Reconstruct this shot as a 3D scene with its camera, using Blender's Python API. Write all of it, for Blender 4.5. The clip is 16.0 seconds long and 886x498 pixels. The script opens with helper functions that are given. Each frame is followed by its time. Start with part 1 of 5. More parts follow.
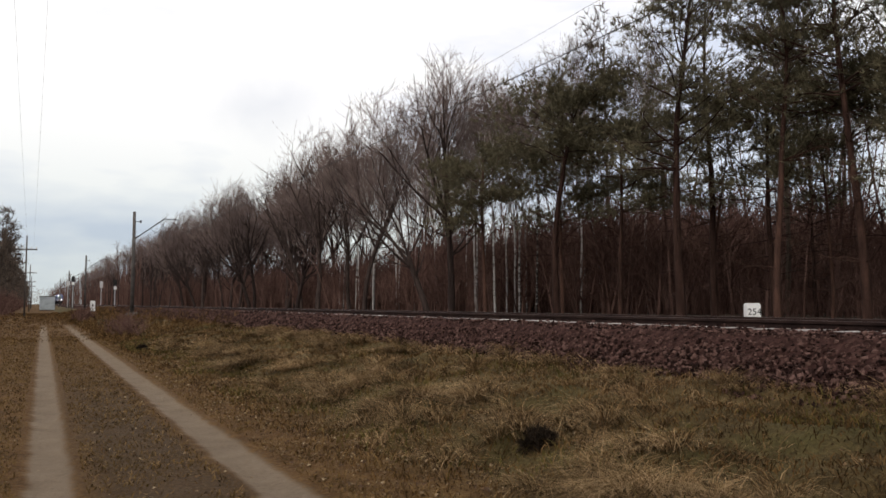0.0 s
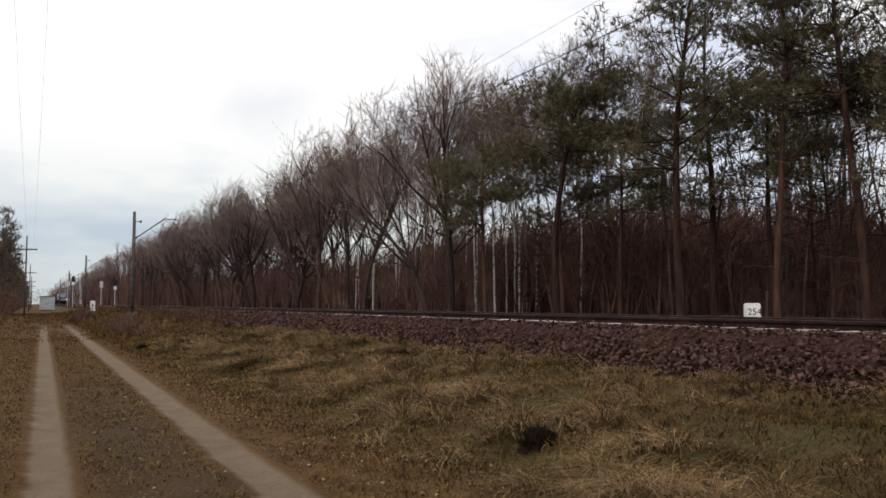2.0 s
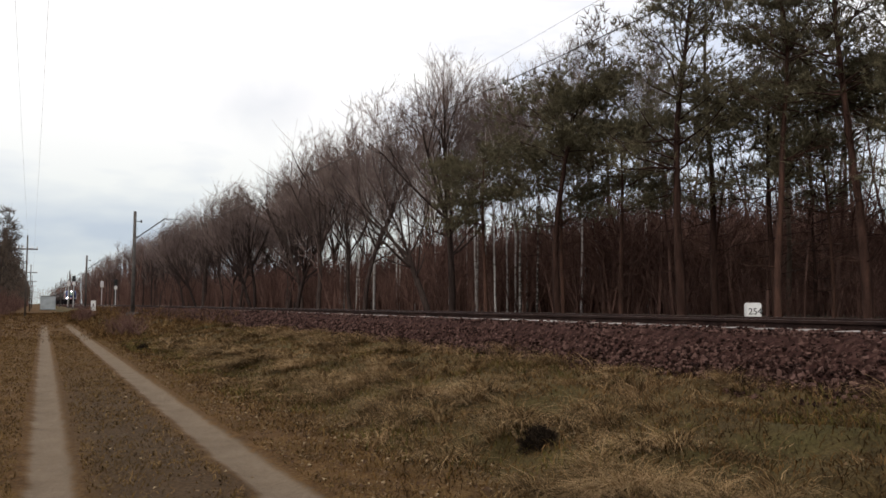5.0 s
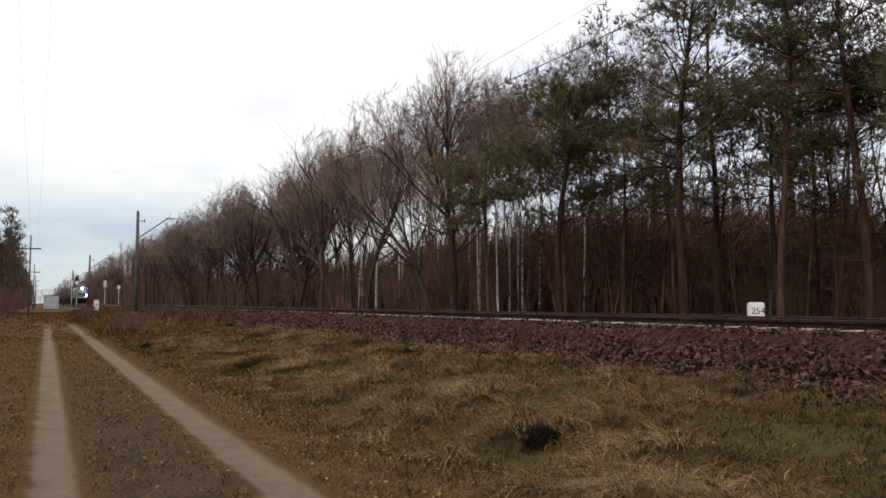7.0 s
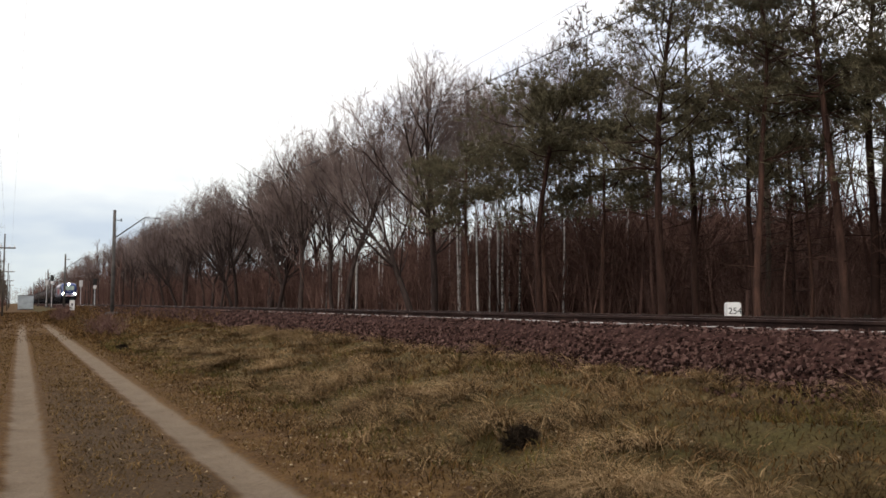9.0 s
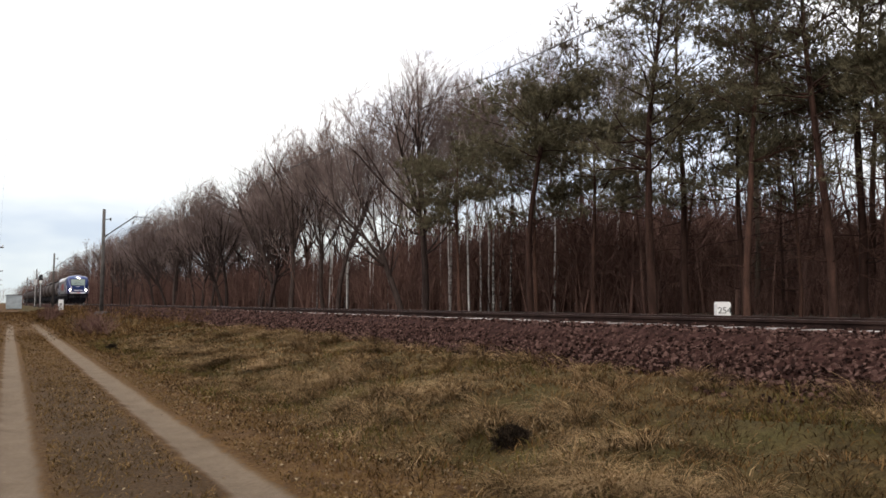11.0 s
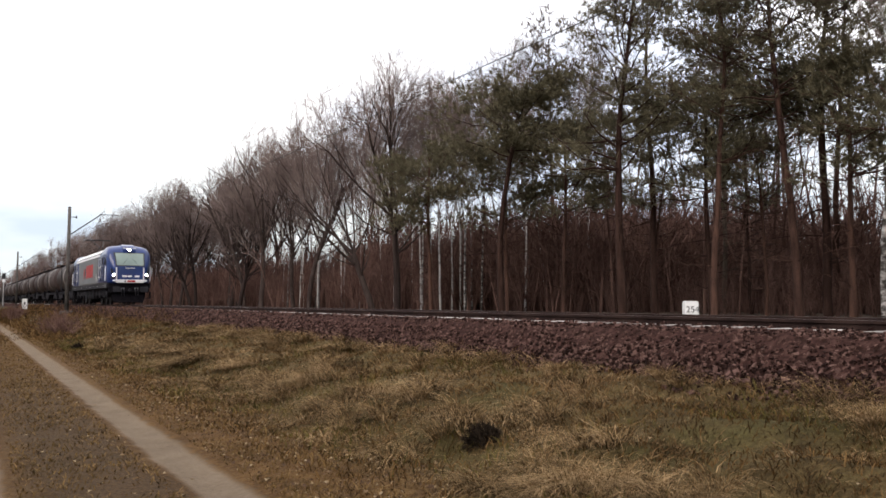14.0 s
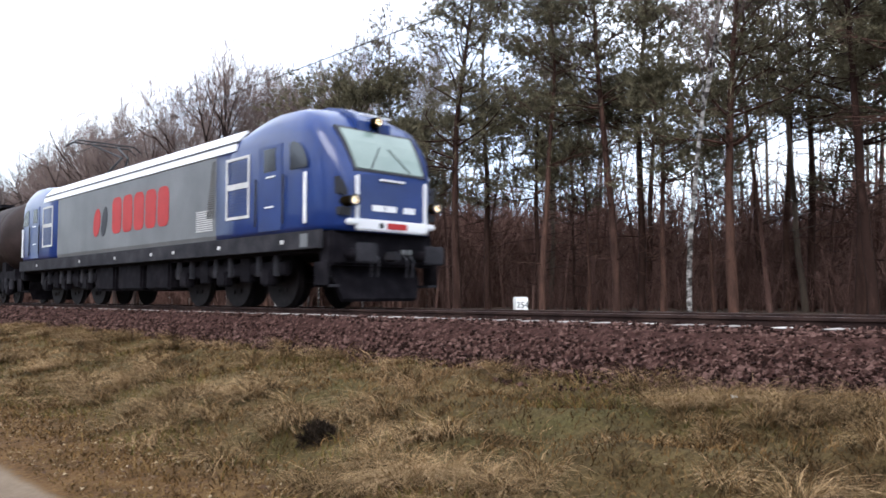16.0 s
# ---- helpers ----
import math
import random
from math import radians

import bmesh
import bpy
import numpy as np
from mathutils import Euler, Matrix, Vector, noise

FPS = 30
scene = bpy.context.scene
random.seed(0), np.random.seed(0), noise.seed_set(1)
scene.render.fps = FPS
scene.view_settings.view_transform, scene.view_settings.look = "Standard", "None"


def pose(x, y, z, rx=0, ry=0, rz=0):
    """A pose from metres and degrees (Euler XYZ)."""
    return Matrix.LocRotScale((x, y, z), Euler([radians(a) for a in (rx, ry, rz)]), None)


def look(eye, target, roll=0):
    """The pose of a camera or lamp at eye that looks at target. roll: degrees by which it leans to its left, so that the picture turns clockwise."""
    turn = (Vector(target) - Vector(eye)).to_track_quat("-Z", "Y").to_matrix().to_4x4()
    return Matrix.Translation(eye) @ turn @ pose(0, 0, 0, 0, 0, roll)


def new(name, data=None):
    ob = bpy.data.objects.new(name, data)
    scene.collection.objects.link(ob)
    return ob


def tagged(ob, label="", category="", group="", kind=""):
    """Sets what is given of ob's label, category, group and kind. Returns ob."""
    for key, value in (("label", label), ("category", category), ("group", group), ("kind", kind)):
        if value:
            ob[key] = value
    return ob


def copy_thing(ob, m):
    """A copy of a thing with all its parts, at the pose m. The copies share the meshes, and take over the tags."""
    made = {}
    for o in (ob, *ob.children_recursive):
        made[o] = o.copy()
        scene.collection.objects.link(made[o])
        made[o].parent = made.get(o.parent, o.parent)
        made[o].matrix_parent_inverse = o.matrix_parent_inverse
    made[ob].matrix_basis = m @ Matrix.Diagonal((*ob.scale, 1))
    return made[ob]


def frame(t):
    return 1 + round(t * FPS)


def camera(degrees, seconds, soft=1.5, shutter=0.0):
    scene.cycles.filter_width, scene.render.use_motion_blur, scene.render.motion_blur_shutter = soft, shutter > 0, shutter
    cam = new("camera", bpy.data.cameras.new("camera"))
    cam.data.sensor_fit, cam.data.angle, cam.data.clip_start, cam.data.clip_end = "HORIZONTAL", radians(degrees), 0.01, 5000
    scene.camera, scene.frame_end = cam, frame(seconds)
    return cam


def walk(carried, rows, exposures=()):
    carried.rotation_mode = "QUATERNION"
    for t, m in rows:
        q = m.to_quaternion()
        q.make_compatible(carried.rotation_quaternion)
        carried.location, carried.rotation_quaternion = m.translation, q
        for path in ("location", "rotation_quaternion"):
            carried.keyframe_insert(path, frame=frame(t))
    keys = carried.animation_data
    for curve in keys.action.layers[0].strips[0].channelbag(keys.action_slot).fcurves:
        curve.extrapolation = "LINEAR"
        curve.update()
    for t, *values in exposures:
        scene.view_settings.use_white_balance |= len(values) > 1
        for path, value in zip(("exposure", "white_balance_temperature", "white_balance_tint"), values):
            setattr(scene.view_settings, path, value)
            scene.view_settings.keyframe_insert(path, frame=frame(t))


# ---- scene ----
# A railway line through a wood: the camera stands on a sandy track, x across the line, y along it.
EYE = (0.0, 0.0, 1.5)
TRACK_X, RAIL_Z = 9.85, 1.26
AHEAD = -28.05
cam = camera(60.0, 16.0, soft=1.6, shutter=0.2)
TURN = [(0.0, 0.0, 4.03), (4.0, 0.0, 4.03), (4.5, 0.01, 4.02), (6.5, 0.19, 3.98), (7.0, 0.23, 3.97), (7.5, 0.11, 3.92), (8.0, -0.28, 3.96),
        (8.5, -0.84, 3.95), (9.0, -1.26, 3.97), (11.5, -1.95, 3.93), (12.5, -1.95, 3.93), (13.0, -2.45, 3.91), (13.5, -3.15, 3.89),
        (14.0, -4.06, 3.87), (14.5, -5.48, 3.83), (15.0, -7.48, 3.78), (15.5, -11.11, 3.64), (16.0, -16.13, 3.55)]
walk(cam, [(t, pose(*EYE, 90 + pitch, 0.08, AHEAD + yaw)) for t, yaw, pitch in TURN],
     exposures=[(0.0, 0.05, 7000, 14), (4.0, 0.05, 7000, 14), (9.0, 0.27, 7000, 14), (12.5, 0.48, 6950, 15), (14.0, 0.6, 6900, 15), (15.0, 0.86, 6750, 14), (15.5, 0.92, 6500, 13), (16.0, 1.15, 6050, 12)])

# ---- sky and light: overcast, a soft high sun behind thin cloud ----
SUN_ELEV, SUN_ROT = radians(45), radians(239)
world = bpy.data.worlds.new("overcast_sky")
scene.world = world
world.use_nodes = True
wn, wl = world.node_tree.nodes, world.node_tree.links
wn.clear()
out = wn.new("ShaderNodeOutputWorld")
sky = wn.new("ShaderNodeTexSky")
sky.sky_type, sky.sun_disc, sky.sun_elevation, sky.sun_rotation = "NISHITA", False, SUN_ELEV, SUN_ROT
clear = wn.new("ShaderNodeBackground")
clear.inputs["Strength"].default_value = 0.1
wl.new(sky.outputs[0], clear.inputs["Color"])
coord = wn.new("ShaderNodeTexCoord")
squash = wn.new("ShaderNodeMapping")
squash.inputs["Scale"].default_value = (1.0, 1.0, 3.2)
wl.new(coord.outputs["Generated"], squash.inputs["Vector"])
puffs = wn.new("ShaderNodeTexNoise")
puffs.inputs["Scale"].default_value, puffs.inputs["Detail"].default_value, puffs.inputs["Roughness"].default_value = 2.3, 5.0, 0.5
wl.new(squash.outputs[0], puffs.inputs["Vector"])
tone = wn.new("ShaderNodeValToRGB")
tone.color_ramp.elements[0].position, tone.color_ramp.elements[0].color = 0.38, (0.66, 0.72, 0.84, 1)
tone.color_ramp.elements[1].position, tone.color_ramp.elements[1].color = 0.53, (1.0, 1.0, 1.0, 1)
wl.new(puffs.outputs["Fac"], tone.inputs["Fac"])
parts_xyz = wn.new("ShaderNodeSeparateXYZ")
wl.new(coord.outputs["Generated"], parts_xyz.inputs[0])
rise = wn.new("ShaderNodeValToRGB")
rise.color_ramp.elements[0].position, rise.color_ramp.elements[0].color = 0.0, (0.68, 0.78, 0.785, 1)
rise.color_ramp.elements[1].position, rise.color_ramp.elements[1].color = 0.26, (1.05, 1.10, 1.14, 1)
step = rise.color_ramp.elements.new(0.10)
step.color = (0.765, 0.86, 0.89, 1)
wl.new(parts_xyz.outputs["Z"], rise.inputs["Fac"])
both = wn.new("ShaderNodeMixRGB")
both.blend_type = "MULTIPLY"
both.inputs["Fac"].default_value = 1.0
wl.new(tone.outputs[0], both.inputs[1])
wl.new(rise.outputs[0], both.inputs[2])
# one darker cloud over the wood
spot = wn.new("ShaderNodeVectorMath")
spot.operation = "SUBTRACT"
spot.inputs[1].default_value = (0.262, 0.932, 0.25)
wl.new(coord.outputs["Generated"], spot.inputs[0])
flatten = wn.new("ShaderNodeVectorMath")
flatten.operation = "MULTIPLY"
flatten.inputs[1].default_value = (1.0, 1.0, 1.9)
wl.new(spot.outputs[0], flatten.inputs[0])
reach_of = wn.new("ShaderNodeVectorMath")
reach_of.operation = "LENGTH"
wl.new(flatten.outputs[0], reach_of.inputs[0])
ragged = wn.new("ShaderNodeTexNoise")
ragged.inputs["Scale"].default_value, ragged.inputs["Detail"].default_value = 9.0, 4.0
wl.new(coord.outputs["Generated"], ragged.inputs["Vector"])
rim = wn.new("ShaderNodeMath")
rim.operation = "MULTIPLY_ADD"
rim.inputs[1].default_value = 0.16
wl.new(ragged.outputs["Fac"], rim.inputs[0])
wl.new(reach_of.outputs["Value"], rim.inputs[2])
fade = wn.new("ShaderNodeMapRange")
fade.interpolation_type = "SMOOTHSTEP"
fade.inputs["From Min"].default_value, fade.inputs["From Max"].default_value = 0.07, 0.21
fade.inputs["To Min"].default_value, fade.inputs["To Max"].default_value = 0.9, 0.0
wl.new(rim.outputs[0], fade.inputs["Value"])
dull = wn.new("ShaderNodeMixRGB")
dull.blend_type = "MULTIPLY"
dull.inputs[2].default_value = (0.73, 0.765, 0.82, 1)
wl.new(fade.outputs[0], dull.inputs["Fac"])
wl.new(both.outputs[0], dull.inputs[1])
cloud = wn.new("ShaderNodeBackground")
cloud.inputs["Strength"].default_value = 1.0
wl.new(dull.outputs[0], cloud.inputs["Color"])
cover = wn.new("ShaderNodeMixShader")
cover.inputs["Fac"].default_value = 0.96
wl.new(clear.outputs[0], cover.inputs[1])
wl.new(cloud.outputs[0], cover.inputs[2])
wl.new(cover.outputs[0], out.inputs["Surface"])
sun = new("sun", bpy.data.lights.new("sun", "SUN"))
sun.data.energy, sun.data.angle, sun.data.color = 1.4, radians(40), (1.0, 0.94, 0.88)
sun.matrix_world = look((0, 0, 30), (0.75 * 30, 0.45 * 30, 30 - 0.875 * 30))


# ---- materials ----
def material(name, colours, scale=4.0, rough=0.8, metal=0.0, bump=0.0, fine=40.0, vary=0.0, island=False, spec=0.3, stretch=(1, 1, 1), world_space=False):
    """Two scales of noise over a ramp of colours; vary: how far single objects or islands differ in brightness."""
    m = bpy.data.materials.new(name)
    m.use_nodes = True
    n, l = m.node_tree.nodes, m.node_tree.links
    b = n["Principled BSDF"]
    b.inputs["Roughness"].default_value, b.inputs["Metallic"].default_value = rough, metal
    b.inputs["Specular IOR Level"].default_value = spec
    if world_space:
        src = n.new("ShaderNodeNewGeometry").outputs["Position"]
    else:
        src = n.new("ShaderNodeTexCoord").outputs["Object"]
    mp = n.new("ShaderNodeMapping")
    mp.inputs["Scale"].default_value = stretch
    l.new(src, mp.inputs["Vector"])
    big, small = n.new("ShaderNodeTexNoise"), n.new("ShaderNodeTexNoise")
    big.inputs["Scale"].default_value, big.inputs["Detail"].default_value = scale, 4
    small.inputs["Scale"].default_value, small.inputs["Detail"].default_value = fine, 3
    l.new(mp.outputs[0], big.inputs["Vector"])
    l.new(mp.outputs[0], small.inputs["Vector"])
    mix = n.new("ShaderNodeMath")
    mix.operation = "MULTIPLY_ADD"
    mix.inputs[1].default_value, mix.inputs[2].default_value = 0.45, -0.225
    l.new(small.outputs["Fac"], mix.inputs[0])
    add = n.new("ShaderNodeMath")
    l.new(big.outputs["Fac"], add.inputs[0])
    l.new(mix.outputs[0], add.inputs[1])
    fac = add.outputs[0]
    if vary:
        rnd = n.new("ShaderNodeNewGeometry").outputs["Random Per Island"] if island else n.new("ShaderNodeObjectInfo").outputs["Random"]
        v = n.new("ShaderNodeMath")
        v.operation = "MULTIPLY_ADD"
        v.inputs[1].default_value, v.inputs[2].default_value = vary, -vary / 2
        l.new(rnd, v.inputs[0])
        a2 = n.new("ShaderNodeMath")
        l.new(fac, a2.inputs[0])
        l.new(v.outputs[0], a2.inputs[1])
        fac = a2.outputs[0]
    ramp = n.new("ShaderNodeValToRGB")
    ramp.color_ramp.elements[0].position, ramp.color_ramp.elements[1].position = 0.28, 0.72
    for i, c in enumerate(colours):
        if i == 0:
            e = ramp.color_ramp.elements[0]
        elif i == len(colours) - 1:
            e = ramp.color_ramp.elements[len(ramp.color_ramp.elements) - 1]
        else:
            e = ramp.color_ramp.elements.new(0.28 + 0.44 * i / (len(colours) - 1))
        e.color = (*c, 1)
    l.new(fac, ramp.inputs["Fac"])
    l.new(ramp.outputs[0], b.inputs["Base Color"])
    if bump:
        bp = n.new("ShaderNodeBump")
        bp.inputs["Strength"].default_value, bp.inputs["Distance"].default_value = bump, 0.02
        l.new(add.outputs[0], bp.inputs["Height"])
        l.new(bp.outputs[0], b.inputs["Normal"])
    return m


def glowing(name, colour, strength):
    m = bpy.data.materials.new(name)
    m.use_nodes = True
    b = m.node_tree.nodes["Principled BSDF"]
    b.inputs["Base Color"].default_value = (*colour, 1)
    b.inputs["Emission Color"].default_value, b.inputs["Emission Strength"].default_value = (*colour, 1), strength
    return m


M_PINE_BARK = material("pine_bark", [(0.02889, 0.01568, 0.01222), (0.05136, 0.02842, 0.02209), (0.08774, 0.04704, 0.03478)], 2.0, 0.95, bump=0.6, fine=14, vary=0.5, stretch=(3, 3, 0.6), spec=0.1)
M_NEEDLES = material("pine_needles", [(0.07276, 0.06468, 0.03854), (0.1113, 0.098, 0.05828), (0.1605, 0.1401, 0.08648)], 0.8, 0.75, vary=0.5, island=True, spec=0.15)
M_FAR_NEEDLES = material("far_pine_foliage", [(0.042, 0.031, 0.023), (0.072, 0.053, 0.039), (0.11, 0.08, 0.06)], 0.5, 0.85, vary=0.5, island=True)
M_BARK = material("oak_bark", [(0.024, 0.016, 0.0145), (0.042, 0.030, 0.0265), (0.072, 0.053, 0.046)], 2.0, 0.95, bump=0.5, fine=18, vary=0.25, stretch=(3, 3, 0.6), spec=0.1)
M_TWIGS = material("bare_twigs", [(0.12, 0.086, 0.077), (0.18, 0.135, 0.121), (0.25, 0.193, 0.174)], 0.6, 0.95, vary=0.3, spec=0.1)
M_PALE_TWIGS = material("birch_twigs", [(0.10, 0.078, 0.07), (0.15, 0.12, 0.108), (0.21, 0.175, 0.16)], 0.6, 0.95, vary=0.3, spec=0.1)
M_BIRCH = material("birch_bark", [(0.035, 0.03, 0.027), (0.36, 0.34, 0.32), (0.58, 0.555, 0.525)], 2.2, 0.8, bump=0.3, fine=9, vary=0.4, stretch=(1.2, 1.2, 3.0), spec=0.1)
M_BRUSH = material("brushwood", [(0.0749, 0.04116, 0.03337), (0.1231, 0.06958, 0.0564), (0.1766, 0.1049, 0.08554)], 0.5, 0.95, vary=0.6, island=True, spec=0.06)
M_GRASS = material("dry_grass", [(0.0378, 0.024, 0.01032), (0.08316, 0.04896, 0.02064), (0.1642, 0.09984, 0.04644), (0.351, 0.2352, 0.129)], 0.8, 0.9, vary=0.42, island=True, fine=3, spec=0.1)
M_STRAW = material("pale_straw", [(0.0594, 0.03648, 0.01462), (0.162, 0.1037, 0.0473), (0.3672, 0.2448, 0.129)], 1.2, 0.9, vary=0.6, island=True, fine=5, spec=0.1)
M_GREEN = material("green_grass", [(0.03888, 0.03456, 0.0086), (0.07344, 0.06048, 0.01548), (0.121, 0.09408, 0.02752)], 0.9, 0.9, vary=0.5, island=True, fine=5, spec=0.1)
M_LEAVES = material("fallen_leaves", [(0.06, 0.03, 0.014), (0.12, 0.066, 0.03), (0.18, 0.115, 0.06), (0.27, 0.20, 0.12)], 1.0, 0.8, vary=0.7, island=True)
M_STONE = material("ballast_stone", [(0.01296, 0.00627, 0.005152), (0.0378, 0.01947, 0.0161), (0.1166, 0.06745, 0.05612)], 6.0, 0.9, bump=0.3, vary=0.75, spec=0.06, island=True)
M_STONE_ONE = material("ballast_stone_single", [(0.01296, 0.00627, 0.005152), (0.0378, 0.01947, 0.0161), (0.1166, 0.06745, 0.05612)], 6.0, 0.9, bump=0.3, vary=0.75, spec=0.06)
M_BED = material("ballast_bed", [(0.01512, 0.0076, 0.006072), (0.03564, 0.01757, 0.01472), (0.0648, 0.0342, 0.02852)], 9.0, 0.95, bump=1.0, fine=30, spec=0.03)
M_RAIL = material("rusty_rail", [(0.014, 0.008, 0.007), (0.026, 0.015, 0.013), (0.045, 0.027, 0.022)], 3.0, 0.8, bump=0.2, spec=0.1)
M_RAIL_TOP = material("polished_railhead", [(0.12, 0.10, 0.10), (0.2, 0.18, 0.17)], 3.0, 0.35, metal=0.9)
M_CONCRETE = material("sleeper_concrete", [(0.20, 0.18, 0.17), (0.33, 0.305, 0.29), (0.46, 0.43, 0.41)], 3.0, 0.9, bump=0.3, vary=0.5)
M_GREY_CONC = material("mast_concrete", [(0.05, 0.045, 0.042), (0.085, 0.077, 0.072), (0.13, 0.118, 0.11)], 2.0, 0.9, bump=0.2)
M_HEATHER = material("dark_heather", [(0.013, 0.010, 0.007), (0.028, 0.020, 0.014), (0.05, 0.035, 0.024)], 3.0, 0.95, vary=0.5, island=True, spec=0.04)
M_STEEL = material("dark_steel", [(0.03, 0.03, 0.032), (0.06, 0.06, 0.062)], 5.0, 0.6, metal=0.5)
M_WIRE = material("copper_wire", [(0.03, 0.03, 0.03), (0.05, 0.05, 0.05)], 2.0, 0.6, metal=0.4)
M_WHITE = material("white_paint", [(0.55, 0.55, 0.53), (0.72, 0.72, 0.70), (0.8, 0.8, 0.79)], 3.0, 0.6, bump=0.05)
M_POST = material("pale_post_paint", [(0.42, 0.41, 0.40), (0.60, 0.59, 0.58)], 3.0, 0.7)
M_INK = material("black_lettering", [(0.02, 0.02, 0.02), (0.05, 0.05, 0.05)], 5.0, 0.7)


def ground_material():
    """Sandy wheel ruts, dry grass, leaf litter and wood floor, by the ground's own plan."""
    m = bpy.data.materials.new("ground_soil")
    m.use_nodes = True
    n, l = m.node_tree.nodes, m.node_tree.links
    b = n["Principled BSDF"]
    b.inputs["Roughness"].default_value = 0.95
    b.inputs["Specular IOR Level"].default_value = 0.15
    pos = n.new("ShaderNodeNewGeometry").outputs["Position"]
    xyz = n.new("ShaderNodeSeparateXYZ")
    l.new(pos, xyz.inputs[0])

    def value(v):
        k = n.new("ShaderNodeValue")
        k.outputs[0].default_value = v
        return k.outputs[0]

    def calc(op, a, b_, c=None):
        k = n.new("ShaderNodeMath")
        k.operation = op
        for i, q in enumerate((a, b_, c)):
            if q is None:
                continue
            if isinstance(q, (int, float)):
                k.inputs[i].default_value = q
            else:
                l.new(q, k.inputs[i])
        return k.outputs[0]

    def noise_at(scale, detail=4, rough=0.6):
        k = n.new("ShaderNodeTexNoise")
        k.inputs["Scale"].default_value, k.inputs["Detail"].default_value, k.inputs["Roughness"].default_value = scale, detail, rough
        l.new(pos, k.inputs["Vector"])
        return k.outputs["Fac"]

    def ramp(fac, stops):
        k = n.new("ShaderNodeValToRGB")
        while len(k.color_ramp.elements) < len(stops):
            k.color_ramp.elements.new(0.5)
        for e, (p, c) in zip(k.color_ramp.elements, stops):
            e.position, e.color = p, (*c, 1)
        l.new(fac, k.inputs["Fac"])
        return k.outputs[0]

    def blend(fac, a, b_):
        k = n.new("ShaderNodeMixRGB")
        l.new(fac, k.inputs["Fac"])
        l.new(a, k.inputs[1])
        l.new(b_, k.inputs[2])
        return k.outputs[0]

    def span(x, lo, hi):
        k = n.new("ShaderNodeMapRange")
        k.interpolation_type = "SMOOTHSTEP"
        l.new(x, k.inputs["Value"])
        k.inputs["From Min"].default_value, k.inputs["From Max"].default_value = lo, hi
        return k.outputs[0]

    x, y = xyz.outputs["X"], xyz.outputs["Y"]
    big, mid, fine = noise_at(0.35), noise_at(2.2), noise_at(22, 5, 0.7)
    grass = ramp(calc("MULTIPLY_ADD", fine, 0.6, calc("MULTIPLY", mid, 0.45)), [(0.3, (0.026, 0.018, 0.007)), (0.48, (0.062, 0.042, 0.016)), (0.62, (0.108, 0.074, 0.03)), (0.8, (0.19, 0.138, 0.066))])
    green = ramp(fine, [(0.3, (0.024, 0.025, 0.007)), (0.7, (0.066, 0.06, 0.018))])
    grass = blend(calc("MULTIPLY", span(calc("ADD", big, calc("MULTIPLY", mid, 0.3)), 0.60, 0.80), 0.7), grass, green)
    litter = ramp(calc("MULTIPLY_ADD", fine, 0.7, calc("MULTIPLY", mid, 0.35)), [(0.3, (0.032, 0.016, 0.006)), (0.5, (0.09, 0.044, 0.015)), (0.66, (0.16, 0.082, 0.029)), (0.82, (0.25, 0.155, 0.072))])
    sand = ramp(calc("MULTIPLY_ADD", fine, 0.5, calc("MULTIPLY", mid, 0.5)), [(0.3, (0.12, 0.086, 0.055)), (0.55, (0.185, 0.138, 0.095)), (0.75, (0.245, 0.19, 0.138))])
    soil = ramp(fine, [(0.3, (0.028, 0.018, 0.010)), (0.7, (0.085, 0.056, 0.032))])
    wob = calc("MULTIPLY_ADD", mid, 0.5, -0.25)
    near_path = calc("SUBTRACT", 1.0, span(calc("ADD", x, calc("MULTIPLY", wob, 2.0)), 2.6, 4.6))
    colour = blend(calc("MULTIPLY", near_path, 0.8), grass, litter)
    middle = calc("MULTIPLY", calc("SUBTRACT", 1.0, span(calc("ABSOLUTE", calc("SUBTRACT", calc("ADD", x, wob), 1.0), 0), 0.3, 0.75)), calc("SUBTRACT", 1.0, span(y, 10, 24)))
    colour = blend(calc("MULTIPLY", middle, 0.75), colour, soil)
    for x0, grow, half in ((0.10, 0.0095, 0.17), (1.79, 0.005, 0.20)):
        off = calc("ABSOLUTE", calc("SUBTRACT", calc("ADD", x, calc("MULTIPLY", wob, 0.35)), calc("MULTIPLY_ADD", y, grow, x0)), 0)
        worn = calc("SUBTRACT", 1.0, span(calc("ADD", off, calc("MULTIPLY", fine, 0.10)), half, half + 0.10))
        worn = calc("MULTIPLY", worn, calc("SUBTRACT", 1.0, span(y, 48, 66)))
        colour = blend(worn, colour, sand)
    wood_floor = ramp(calc("MULTIPLY_ADD", fine, 0.6, calc("MULTIPLY", mid, 0.4)), [(0.3, (0.035, 0.024, 0.018)), (0.6, (0.085, 0.058, 0.04)), (0.8, (0.15, 0.10, 0.07))])
    colour = blend(span(x, 11.5, 15.0), colour, wood_floor)
    colour = blend(calc("SUBTRACT", 1.0, span(x, -5.5, -3.5)), colour, wood_floor)
    l.new(colour, b.inputs["Base Color"])
    bp = n.new("ShaderNodeBump")
    bp.inputs["Strength"].default_value, bp.inputs["Distance"].default_value = 1.0, 0.07
    l.new(calc("MULTIPLY_ADD", fine, 0.5, mid), bp.inputs["Height"])
    l.new(bp.outputs[0], b.inputs["Normal"])
    return m


M_GROUND = ground_material()


